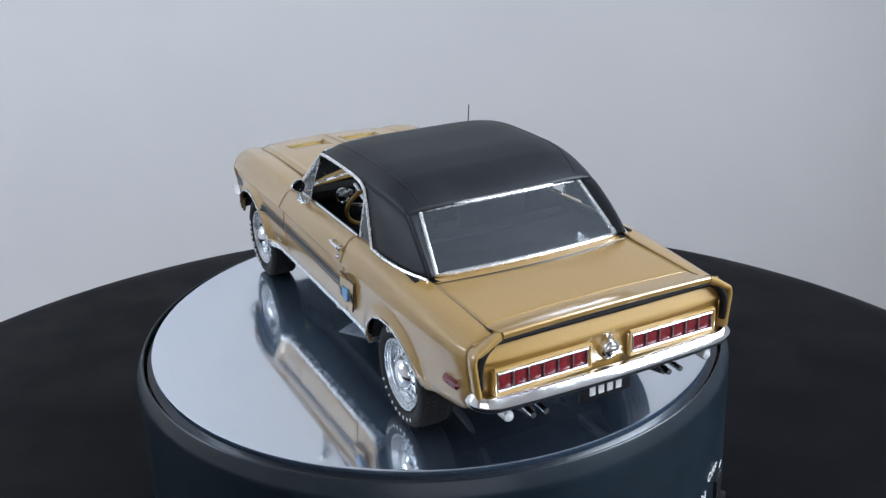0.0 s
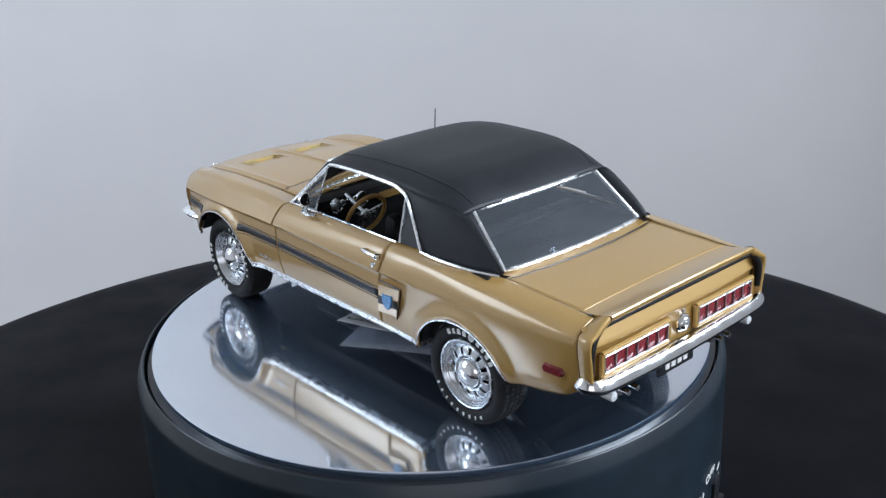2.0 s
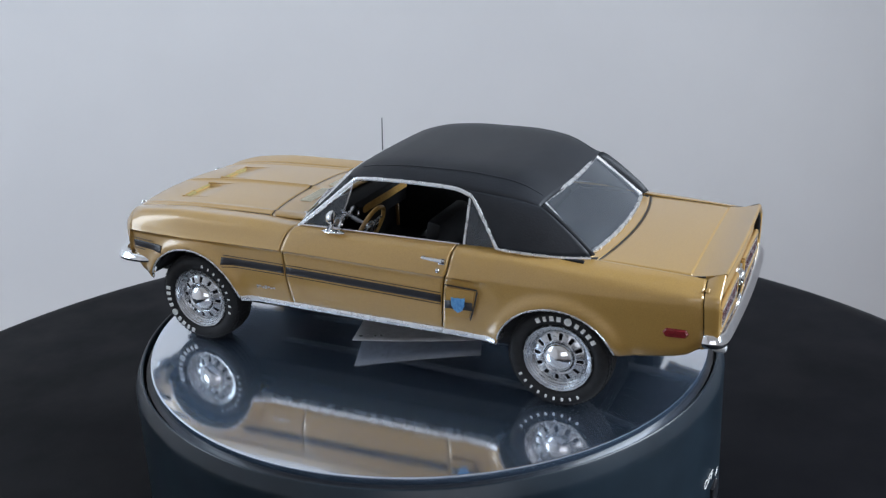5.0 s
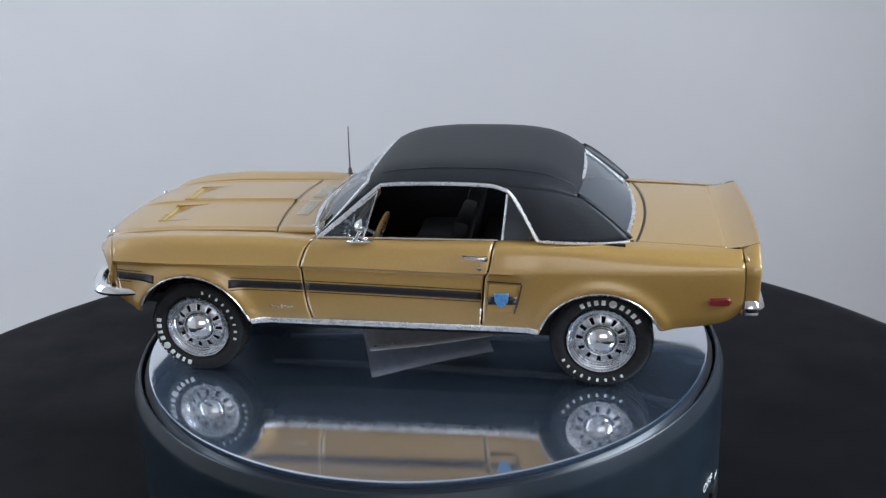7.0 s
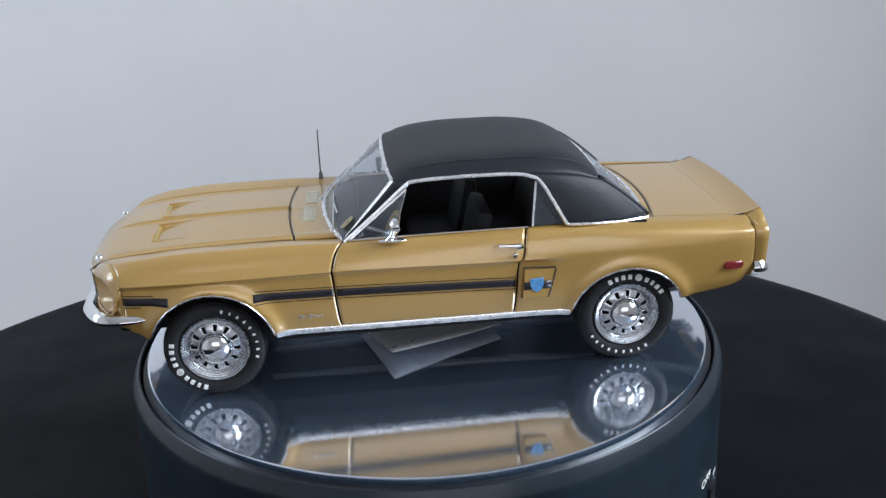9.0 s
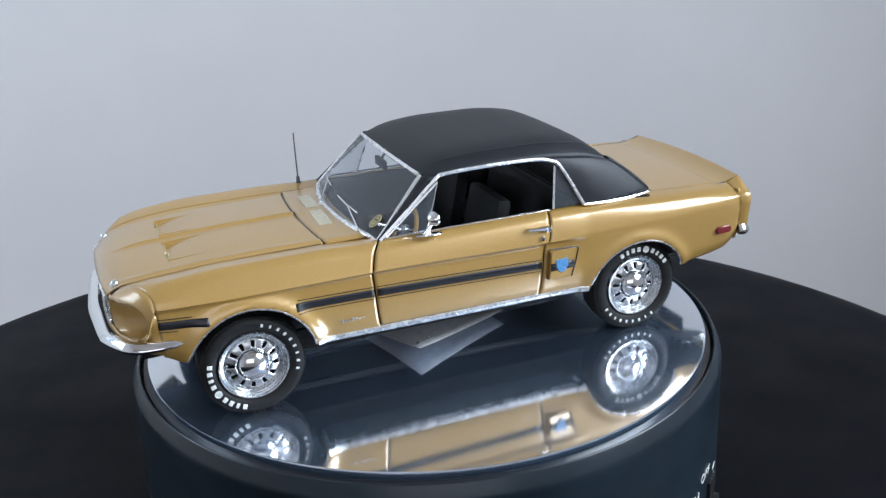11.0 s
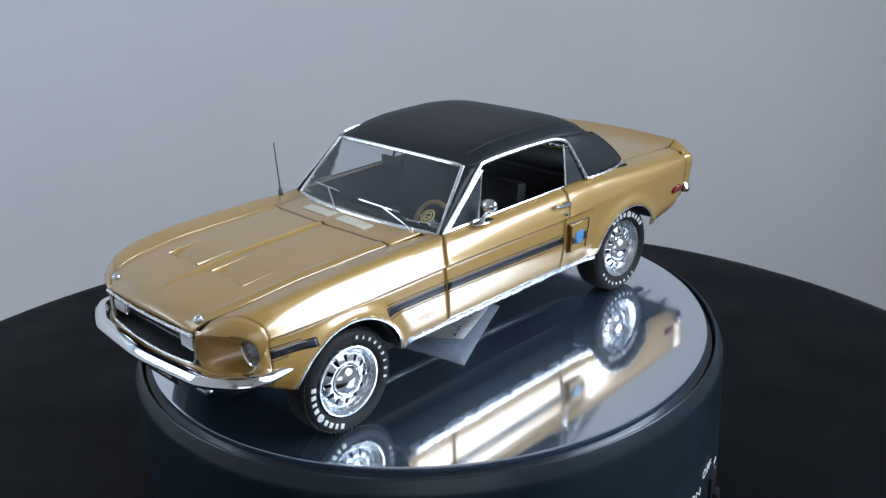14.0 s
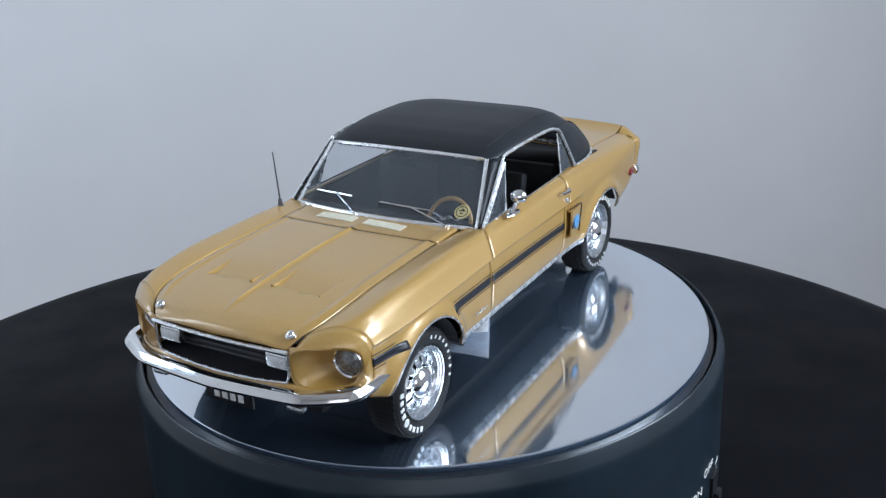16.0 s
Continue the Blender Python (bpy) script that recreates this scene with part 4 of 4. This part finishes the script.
bm = bmesh.new()
sheet(bm, [[roof_point(i / 64, j / 24 - 1) for j in range(49)] for i in range(65)])
roof = part("vinyl_roof", bm, VINYL, car, thick=0.9, sharp=60)
for sgn in (1, -1):
    bm = bmesh.new()                              # seam along each side of the roof
    pts = [roof_point(i / 40, 0.83 * sgn) + Vector((0, 0, 0.0)) for i in range(3, 40)]
    tube(bm, pts, 0.35, 6, flat=0.6)
    part("roof_seam", bm, VINYL, roof)
    # rear pillar
    u0 = 0.655
    top = [roof_point(lerp(u0, 1.0, k / 16), 1.0) for k in range(17)]
    A, B = top[0], top[-1]
    Cc, D = Vector((-53.6, 42.7, 55.1)), Vector((-85.3, 37.7, 54.5))
    bottom = spline([Cc, (-61, 43.0, 54.8), (-68, 42.3, 54.5), (-77, 40.6, 54.1), D], 4)
    front = spline([A, (-45.0, 40.5, 70.4), (-49.4, 41.8, 62.9), Cc], 4)
    rear = [B.lerp(D, k / 12) + Vector((-0.7, 0.3, 0.7)) * math.sin(math.pi * k / 12) ** 0.5 for k in range(13)]
    bm = bmesh.new()
    sheet(bm, [[flip(p, sgn) for p in r] for r in coons(top, bottom, front, rear)])
    part("rear_pillar", bm, VINYL, roof, thick=0.9, sharp=60)
    # rounded rear edge of the pillar, down to the glass
    bm = bmesh.new()
    rows = []
    for k in range(13):
        o = rear[k]
        g = Vector((-66.0, 31.2, 69.6)).lerp(Vector((-84.6, 34.8, 54.0)), k / 12)
        rows.append([flip(p, sgn) for p in (o, o + Vector((-1.0, -0.5, 0.35)), o.lerp(g, 0.3) + Vector((-1.5, 0, 0.6)), o.lerp(g, 0.65) + Vector((-1.0, 0, 0.5)), g)])
    sheet(bm, rows)
    part("pillar_edge", bm, VINYL, roof, thick=0.5, sharp=70)
    # windscreen pillar
    bm = bmesh.new()
    rows = []
    for k in range(13):
        t = k / 12
        w = Vector((27.4, 39.6, 53.7)).lerp(Vector((8.3, 34.6, 73.5)), t)
        r_ = Vector((26.6, 41.6, 54.6)).lerp(Vector((3.4, 38.3, 73.4)), t)
        rows.append([flip(p, sgn) for p in (w, w.lerp(r_, 0.5) + Vector((0.7, 0.3, 0.5)), r_)])
    sheet(bm, rows)
    part("front_pillar", bm, VINYL, roof, thick=0.8)
    # drip rail in chrome round the side window, then along the foot of the vinyl
    bm = bmesh.new()
    rail = spline([(26.8, 41.9, 54.4), (14, 40.2, 64.6), (4.2, 38.8, 72.6), (0, 38.8, 74.2), (-16, 39.5, 74.9), (-34, 39.8, 74.6), (-41, 40.2, 73.4), (-45.4, 40.9, 70.2), (-53.7, 43.4, 55.3)], 6)
    tube(bm, [flip(p, sgn) for p in rail], 0.55, 6, flat=1.3)
    part("drip_rail", bm, FOIL, roof, "thin chrome drip rail")
    bm = bmesh.new()
    tube(bm, [flip(p, sgn) for p in spline([(-53.7, 43.4, 55.3), (-61, 43.5, 54.9), (-68, 42.9, 54.6), (-77, 41.2, 54.2), (-85.4, 38.2, 53.9)], 6)], 0.6, 6)
    part("belt_trim", bm, FOIL, roof, "thin chrome belt trim")
    # vent window: frame and pane
    tri = [(24.6, 42.2, 55.4), (9.2, 42.4, 55.4), (3.6, 39.4, 71.6)]
    bm = bmesh.new()
    tube(bm, [flip(p, sgn) for p in tri], 0.5, 6, closed=True)
    vent = part("vent_window", bm, FOIL, car, "chrome-framed vent window")
    bm = bmesh.new()
    sheet(bm, [[flip(tri[0], sgn), flip(tri[1], sgn)], [flip(tri[2], sgn), flip(tri[2], sgn)]])
    part("pane", bm, GLASS, vent).visible_shadow = False
    # quarter window: divider bar and pane
    q = [(-41.2, 42.4, 55.2), (-52.8, 42.6, 55.4), (-45.2, 40.4, 69.6), (-43.0, 39.9, 71.2)]
    bm = bmesh.new()
    tube(bm, [flip(q[0], sgn), flip(q[3], sgn)], 0.45, 6)
    quarter = part("quarter_window", bm, FOIL, car, "small quarter window with chrome bar")
    bm = bmesh.new()
    sheet(bm, [[flip(q[0], sgn), flip(q[1], sgn)], [flip(q[3], sgn), flip(q[2], sgn)]])
    part("pane", bm, GLASS, quarter).visible_shadow = False
    bm = bmesh.new()
    tube(bm, [flip((26.0, 42.3, 55.0), sgn), flip((0, 42.5, 55.2), sgn), flip((-39.6, 42.5, 55.1), sgn)], 0.45, 6)
    part("window_sill_trim", bm, CHROME, car, "thin chrome window sill strip")

WS_T = [Vector((9.6 - 1.4 * v * v, 34.4 * v, 74.3 - 0.8 * v * v)) for v in [k / 12 - 1 for k in range(25)]]
WS_B = [Vector((34.2 - 7.2 * v * v, 39.6 * v, 55.2 - 1.5 * v * v)) for v in [k / 12 - 1 for k in range(25)]]
RW_T = [Vector((-68.9 + 2.7 * v * v, 30.8 * v, 70.4 - 0.8 * v * v)) for v in [k / 12 - 1 for k in range(25)]]
RW_B = [Vector((-87.6 + 3.4 * v * v, 34.4 * v, 54.7 - 0.7 * v * v)) for v in [k / 12 - 1 for k in range(25)]]
for nm, T_, B_, lab in (("windscreen", WS_T, WS_B, "raked clear windscreen in a chrome frame"), ("rear_window", RW_T, RW_B, "rear window in a chrome frame")):
    bm = bmesh.new()
    tube(bm, T_ + B_[::-1], 0.85, 8, closed=True, flat=1.0)
    fr = part(nm, bm, FOIL, car, lab)
    bm = bmesh.new()
    sheet(bm, [[a.lerp(b, t) + Vector((0.9 if nm == "windscreen" else -0.6, 0, 0.7)) * math.sin(math.pi * t) * 0.5 for a, b in zip(T_, B_)] for t in [k / 8 for k in range(9)]])
    part("pane", bm, GLASS, fr).visible_shadow = False


def on_screen(y, t):
    """A place on the windscreen: t from its foot (0) to its top (1)."""
    v = y / 38.0
    a = Vector((34.2 - 7.2 * v * v, y, 55.2 - 1.5 * v * v))
    b = Vector((9.6 - 1.4 * v * v, y, 74.3 - 0.8 * v * v))
    return a.lerp(b, t) + Vector((0.7, 0, 0.8))


for piv, ba, bb in ((-7.1, (-30.7, 0.22), (-12.2, 0.22)), (30.0, (1.0, 0.2), (21.8, 0.17))):
    bm = bmesh.new()
    m0 = on_screen((ba[0] + bb[0]) / 2 + 2, (ba[1] + bb[1]) / 2) + Vector((0.5, 0, 0.5))
    tube(bm, [on_screen(piv, -0.02), m0], 0.3, 6)
    tube(bm, [on_screen(*ba), on_screen((ba[0] + bb[0]) / 2, (ba[1] + bb[1]) / 2) + Vector((0.2, 0, 0.2)), on_screen(*bb)], 0.33, 6)
    lathe(bm, [(0, 1.2), (0.8, 1.0), (0.9, -0.5)], "z", on_screen(piv, -0.03), 10)
    part("wiper", bm, CHROME, car, "thin bright wiper")
# round cream sticker inside the foot of the windscreen
bm = bmesh.new()
c0 = on_screen(33.0, 0.2)
n0 = Vector((0.62, 0.0, 0.78))
m_ = Matrix.Translation(c0 * MM) @ n0.to_track_quat("Z", "Y").to_matrix().to_4x4()
lathe(bm, [(0, 0.15), (2.9, 0.15), (3.0, 0), (0, 0)], "z", (0, 0, 0), 28)
bmesh.ops.transform(bm, matrix=m_, verts=bm.verts)
stk = part("round_sticker", bm, CREAM, car, "round cream sticker on the windscreen")
bm = bmesh.new()
lathe(bm, [(2.0, 0.25), (2.3, 0.25), (2.3, 0.16), (2.0, 0.16), (2.0, 0.25)], "z", (0, 0, 0), 24)
bmesh.ops.delete(bm, geom=[f for f in bm.faces if len(f.verts) > 4], context="FACES")
for dx, dy in ((-0.7, 0.3), (0.6, 0.4), (0.0, -0.7), (0.1, 0.9)):
    box(bm, (dx, dy, 0.2), (1.1, 0.5, 0.1))
bmesh.ops.transform(bm, matrix=m_, verts=bm.verts)
part("sticker_print", bm, BLACK, stk)

# door mirror with round head, on the driver's side only
bm = bmesh.new()
tube(bm, [(14.6, 45.0, 54.9), (12.5, 45.4, 55.0), (9.6, 45.6, 55.0), (6.6, 45.6, 55.0), (5.0, 45.4, 54.9)], [0.5, 1.4, 1.9, 1.5, 0.6], 12, flat=0.42)
tube(bm, [(11.4, 45.6, 55.4), (9.9, 46.2, 57.6), (8.6, 46.9, 60.2)], [1.5, 1.0, 0.95], 10, flat=0.7)
mirror = part("door_mirror", bm, CHROME, car, "chrome door mirror on a swept stalk")
bm = bmesh.new()
lathe(bm, [(0, 2.3), (1.0, 2.15), (1.9, 1.5), (2.6, 0.5), (2.75, -0.1), (2.7, -0.6), (2.4, -0.7), (0, -0.6)], "x", (0, 0, 0), 24)
bmesh.ops.transform(bm, matrix=Matrix.Translation(Vector((8.6, 47.2, 61.2)) * MM) @ Matrix.Rotation(0.25, 4, "Z") @ Matrix.Diagonal((1, 1.15, 0.95, 1)), verts=bm.verts)
part("mirror_head", bm, CHROME, mirror)

# aerial
bm = bmesh.new()
lathe(bm, [(1.4, -0.6), (1.4, 0.4), (0.9, 0.9), (0.8, 2.6), (0.5, 3.2), (0, 3.3)], "z", (35.4, -41.6, 54.0), 14)
tube(bm, [(35.4, -41.6, 57), (35.4, -42.2, 66), (35.3, -42.9, 75.6)], [0.34, 0.3, 0.25], 6)
part("aerial", bm, GUNMETAL, car, "thin metal radio aerial")

# two flecks of dust on the roof
for x, y, z, a in ((-7.0, 29.4, 78.2, 0.4), (-21.0, 30.8, 78.5, 1.3)):
    bm = bmesh.new()
    box(bm, (x, y, z), (0.5, 0.16, 0.12), None, 0.04)
    part("dust_fleck", bm, PAPER, roof, "pale fleck of dust")

# ---------------------------------------------------------------- cabin
bm = bmesh.new()
box(bm, (-28, 0, 25), (118, 82, 3), None, 0.5)
part("cabin_floor", bm, CABIN, car)
for sgn in (1, -1):
    bm = bmesh.new()
    box(bm, (-28, 41.0 * sgn, 39.5), (112, 1.6, 29), None, 0.4)
    part("cabin_side", bm, CABIN, car)
bm = bmesh.new()
box(bm, (31, 0, 39), (2, 82, 28), None, 0.5)
part("bulkhead", bm, CABIN, car)
bm = bmesh.new()
sheet(bm, [[(-58, y, 53.6), (-87, y, 53.2)] for y in (-37, 37)])
part("parcel_shelf", bm, CABIN, car, thick=1.0)
bm = bmesh.new()
box(bm, (-58, 0, 40), (2, 80, 27), None, 0.4)
part("rear_bulkhead", bm, CABIN, car)
bm = bmesh.new()
rows = []
for k in range(17):
    y = lerp(-40, 40, k / 16)
    rows.append([(32.5, y, 52.8), (26, y, 54.0), (21.5, y, 53.0), (20.5, y, 50.5), (23, y, 46.5), (24, y, 40)])
sheet(bm, rows)
dash = part("dashboard", bm, CABIN, car, "black dashboard")
bm = bmesh.new()
for y in (12, 25):
    lathe(bm, [(2.6, 0.0), (3.0, -0.5), (3.2, 0.4)], "x", (20.2, y, 50.2), 24)
for y in (15.5, 18.5, 21.5):
    lathe(bm, [(1.0, 0.0), (1.2, -0.4), (1.3, 0.4)], "x", (20.2, y, 51.0), 16)
part("gauge", bm, CHROME, dash, "small chrome-ringed gauges")
bm = bmesh.new()
box(bm, (21.0, -16, 49.0), (1.2, 38, 3.4), None, 0.4)
part("dash_trim", bm, WOOD, dash, "tan dashboard trim strip")
# steering wheel
bm = bmesh.new()
ring = [Vector((0, 9.2 * math.cos(2 * math.pi * k / 40), 9.2 * math.sin(2 * math.pi * k / 40))) for k in range(40)]
tube(bm, ring, 0.9, 8, closed=True, up=(1, 0, 0))
wheel_m = pose(9.6 * MM, 18.4 * MM, 47.4 * MM, 0, -24, 0)
bmesh.ops.transform(bm, matrix=wheel_m, verts=bm.verts)
steer = part("steering_wheel", bm, WOOD, car, "thin tan steering wheel rim")
bm = bmesh.new()
for a in (0.35, math.pi - 0.35, -math.pi / 2):
    tube(bm, [(0.6, 0, 0), (0.4, 4.5 * math.cos(a), 4.5 * math.sin(a)), (0, 9.0 * math.cos(a), 9.0 * math.sin(a))], 0.55, 6)
lathe(bm, [(0, -1.6), (1.8, -1.4), (2.6, -0.6), (2.6, 0.8), (0.9, 2), (0.9, 14)], "x", (0, 0, 0), 20)
box(bm, (-0.8, 0, 0), (0.8, 8.5, 3.0), None, 0.3)
bmesh.ops.transform(bm, matrix=wheel_m, verts=bm.verts)
part("wheel_spokes", bm, SATIN, steer, "bright steering wheel spokes")


def seat(x, y, w, top, name):
    bm = bmesh.new()
    box(bm, (x, y, 33), (22, w, 9), None, 2.5)
    s = part(name, bm, CABIN, car, "black vinyl seat")
    bm = bmesh.new()
    box(bm, (x - 13, y, 33 + (top - 33) / 2), (6, w * 0.94, top - 31), Matrix.Rotation(radians(-12), 4, "Y"), 2.4)
    part("backrest", bm, CABIN, s)
    return s


seat(-10, 20, 30, 58, "front_seat")
seat(-10, -20, 30, 58, "front_seat")
seat(-38, 0, 74, 54, "rear_seat")
bm = bmesh.new()
box(bm, (11.5, 0, 70.2), (1.6, 11, 3.6), None, 0.6)
tube(bm, [(11.5, 0, 71), (9.8, 0, 73.6)], 0.5, 6)
part("cabin_mirror", bm, CABIN, car, "black rear-view mirror")

# ---------------------------------------------------------------- underside
bm = bmesh.new()
box(bm, (-10, 0, 17.0), (150, 62, 9), None, 2)
box(bm, (0, 0, 24), (224, 62, 5), None, 2)
box(bm, (0, 0, 22), (104, 86, 3), None, 1)
box(bm, (-110, 0, 29), (26, 80, 5), None, 2)
box(bm, (106, 0, 30), (14, 70, 4), None, 1)
under = part("underbody", bm, CABIN, car, "black underbody pan")
for cx in (AXLE, -AXLE):
    for sgn in (1, -1):
        bm = bmesh.new()
        rows = []
        for k in range(19):
            a = radians(lerp(*((26, 168) if cx > 0 else (12, 155)), k / 18))
            rows.append([flip((cx + 22.9 * math.cos(a), y, HUB + 21.8 * math.sin(a)), sgn) for y in (46.0, 30.0)])
        sheet(bm, rows)
        part("wheel_house", bm, CABIN, car, thick=0.5)
for sgn in (1, -1):
    bm = bmesh.new()
    for y in (22.6, 27.0):
        tube(bm, [(-112, y * sgn, 23.5), (-124, y * sgn, 24.8), (-129.2, y * sgn, 24.6)], 0.95, 12)
    part("exhaust_tip", bm, CHROME, car, "twin chrome exhaust tips")
    bm = bmesh.new()
    lathe(bm, [(0, -2.0), (1.4, -1.7), (1.7, -1.1), (1.7, 2.5)], "x", (-129.0, 36.0 * sgn, 27.6), 20)
    part("reversing_lamp", bm, LENS, car, "small round clear reversing lamp")
    bm = bmesh.new()
    tube(bm, spline([(-124, 24.8 * sgn, 22.5), (-108, 24.6 * sgn, 19.0), (-92, 22 * sgn, 16.5), (-60, 17 * sgn, 12.2), (10, 14 * sgn, 11.8), (60, 12 * sgn, 13.0)], 4), 1.5, 10)
    part("exhaust_pipe", bm, GUNMETAL, car, "bare metal exhaust pipe")
for x, f, zp in ((-126.5, -1, 25.2), (117.6, 1, 24.6)):
    bm = bmesh.new()
    box(bm, (x, 0, zp), (0.8, 19, 6.6), None, 0.3)
    pl = part("licence_plate", bm, BLACK, car, "black plate with white characters")
    bm = bmesh.new()
    for k in range(4):
        box(bm, (x + 0.5 * f, -4.8 + 3.2 * k, zp), (0.3, 2.1, 3.6), None, 0.1)
    part("plate_bar", bm, WHITE, pl)

# ---------------------------------------------------------------- wheels


def wheel_at(cx, sgn):
    """One wheel: tyre, rim with twelve slots, trim ring and cap; its outer face looks along +y before it is turned."""
    bm = bmesh.new()
    prof = [(11.6, -2.0), (12.3, 3.4), (13.6, 4.8), (15.8, 5.2), (17.2, 4.6), (18.0, 3.4), (18.35, 1.5), (18.4, 0), (18.35, -2.0), (18.3, -4.6), (17.8, -6.2), (16, -7.4), (12, -6.6)]
    lathe(bm, prof, "y", (0, 0, 0), 72)
    tyre = part("tyre", bm, RUBBER, car, "black tyre with white sidewall marks")
    tyre.location = (cx * MM, 41.0 * sgn * MM, HUB * MM)
    if sgn < 0:
        tyre.rotation_euler = (0, 0, math.pi)
    bm = bmesh.new()
    for k in range(64):                                     # tread blocks
        a = 2 * math.pi * k / 64
        for y in (3.1, 1.0, -1.1, -3.2, -5.3):
            r = 18.35 - (0.35 if abs(y + 1.1) > 3.5 else 0.0)
            box(bm, (r * math.cos(a), y, r * math.sin(a)), (0.5, 1.6, 1.15), Matrix.Rotation(-a, 4, "Y"))
    part("tread", bm, RUBBER, tyre)
    centre = radians(-30 if cx > 0 else 105)                # white sidewall characters as bars
    for a0, step, tall, wide in ((centre, radians(9.6), 1.8, 1.5), (centre + math.pi, radians(11.2), 1.2, 0.85)):
        for k in range(-4, 5):
            bm = bmesh.new()
            if k == 0 and tall > 1.5:
                lathe(bm, [(0.8, 0.2), (1.35, 0.2), (1.35, -0.25), (0.8, -0.25), (0.8, 0.2)], "y", (0, 0, 0), 16)
            else:
                box(bm, (0, 0, 0), (wide * (0.75 if k in (-3, 2) else 1), 0.45, tall), None, 0.15)
            a = a0 + step * k + (0.05 * (k > 0) - 0.05 * (k < 0) if tall > 1.5 else 0)
            mk = part("sidewall_mark", bm, WHITE, tyre, "raised white sidewall character")
            mk.matrix_basis = Matrix.Translation(Vector((15.3 * math.cos(a), 5.1, 15.3 * math.sin(a))) * MM) @ Matrix.Rotation(-a + math.pi / 2, 4, "Y")
    bm = bmesh.new()                                        # bright rim
    lathe(bm, [(12.3, 3.0), (12.5, 4.2), (12.2, 4.7), (11.7, 4.6), (11.4, 4.0), (11.1, 3.9), (10.8, 3.4), (10.5, 3.3), (10.2, 2.6), (9.9, 2.4), (9.7, 1.9), (9.4, 1.6)], "y", (0, 0, 0), 60)
    bmesh.ops.delete(bm, geom=[f for f in bm.faces if len(f.verts) > 4], context="FACES")
    rim = part("rim", bm, WHEELMETAL, car, "chrome styled steel wheel with twelve slots")
    rim.location, rim.rotation_euler = tyre.location, tyre.rotation_euler
    bm = bmesh.new()
    NS = 12
    rings = []
    for r, y in ((10.0, 1.5), (9.6, 2.1), (9.1, 2.6), (6.5, 3.3), (6.1, 3.3), (5.4, 2.9)):
        rings.append((r, y))
    per = 6
    tot = NS * per
    vs = [[bm.verts.new(Vector((r * math.cos(2 * math.pi * k / tot), y, r * math.sin(2 * math.pi * k / tot))) * MM) for k in range(tot)] for r, y in rings]
    for i in range(len(rings) - 1):
        for k in range(tot):
            if i == 2 and k % per in (0, 1):                # the slots
                continue
            bm.faces.new([vs[i][k], vs[i][(k + 1) % tot], vs[i + 1][(k + 1) % tot], vs[i + 1][k]])
    sp = part("spoke_disc", bm, WHEELMETAL, rim, thick=0.7)
    bm = bmesh.new()
    lathe(bm, [(11.4, -1.0), (0, -1.2)], "y", (0, 0, 0), 36)
    part("brake_drum", bm, CABIN, rim)
    bm = bmesh.new()
    lathe(bm, [(5.3, 2.0), (5.25, 3.3), (5.0, 3.8), (4.3, 4.5), (3.2, 5.2), (1.7, 5.75), (0, 5.9)], "y", (0, 0, 0), 40)
    part("hub_cap", bm, CHROME, rim, "domed chrome hub cap")


for cx in (AXLE, -AXLE):
    for sgn in (1, -1):
        wheel_at(cx, sgn)

# ---------------------------------------------------------------- the folded paper card under the car
paper_card = tagged(new("folded_card"), "white folded paper card lying under the car", "card")
bm = bmesh.new()
k0, k1, k2 = Vector((11.8, 35.0, 5.6)), Vector((-33.5, 13.0, 3.2)), Vector((23.5, 1.0, 2.4))     # corner, and the ends of its two edges
rows = []
for i in range(9):
    u = i / 8
    rows.append([k0 + (k1 - k0) * u + (k2 - k0) * (j / 8) + Vector((0, 0, -0.5 * math.sin(math.pi * u) - 0.6 * math.sin(math.pi * j / 8))) for j in range(9)])
sheet(bm, [[Vector((p.x, p.y, max(p.z, 0.4))) for p in r] for r in rows])
leaf = link_mesh("leaf", bm, PAPER, paper_card)
s_ = leaf.modifiers.new("thickness", "SOLIDIFY")
s_.thickness, s_.offset = 0.0003, 1
bm = bmesh.new()
for k in range(4):                               # unreadable print on the card
    p = k0.lerp(k1, 0.06 + 0.06 * k).lerp(k2, 0.12 + 0.02 * (k % 2))
    box(bm, (p.x, p.y, p.z + 0.25), (1.3, 0.9, 0.15), Matrix.Rotation(0.45, 4, "Z"))
link_mesh("print", bm, SATIN, paper_card, "small grey printed marks")


def motions():
    """The plate turns, with the car and the card on it, by these angles each half second."""
    turn = [115.32, 118.93, 122.59, 126.28, 130.03, 133.72, 137.67, 141.63, 145.59, 149.36, 153.26, 157.16, 161.06, 165.04, 168.79, 172.63, 176.56, 180.41, 184.39, 188.25, 192.12, 196.00, 199.88, 203.90, 207.50, 211.49, 215.38, 219.27, 223.16, 227.04, 230.81, 234.68, 238.46]
    for thing, ox, oy, oz in ((car, 4.42, 0.98, 0.0), (paper_card, 4.42, 0.98, 0.0), (turntable_plate, 0.0, 0.0, 0.0)):
        rows = []
        for k, a in enumerate(turn):
            c, s = math.cos(radians(a)), math.sin(radians(a))
            rows.append((k * 0.5, pose((ox * c - oy * s) * MM, (ox * s + oy * c) * MM, PLATE_Z + oz * MM, 0, 0, a)))
        walk(thing, rows)


motions()
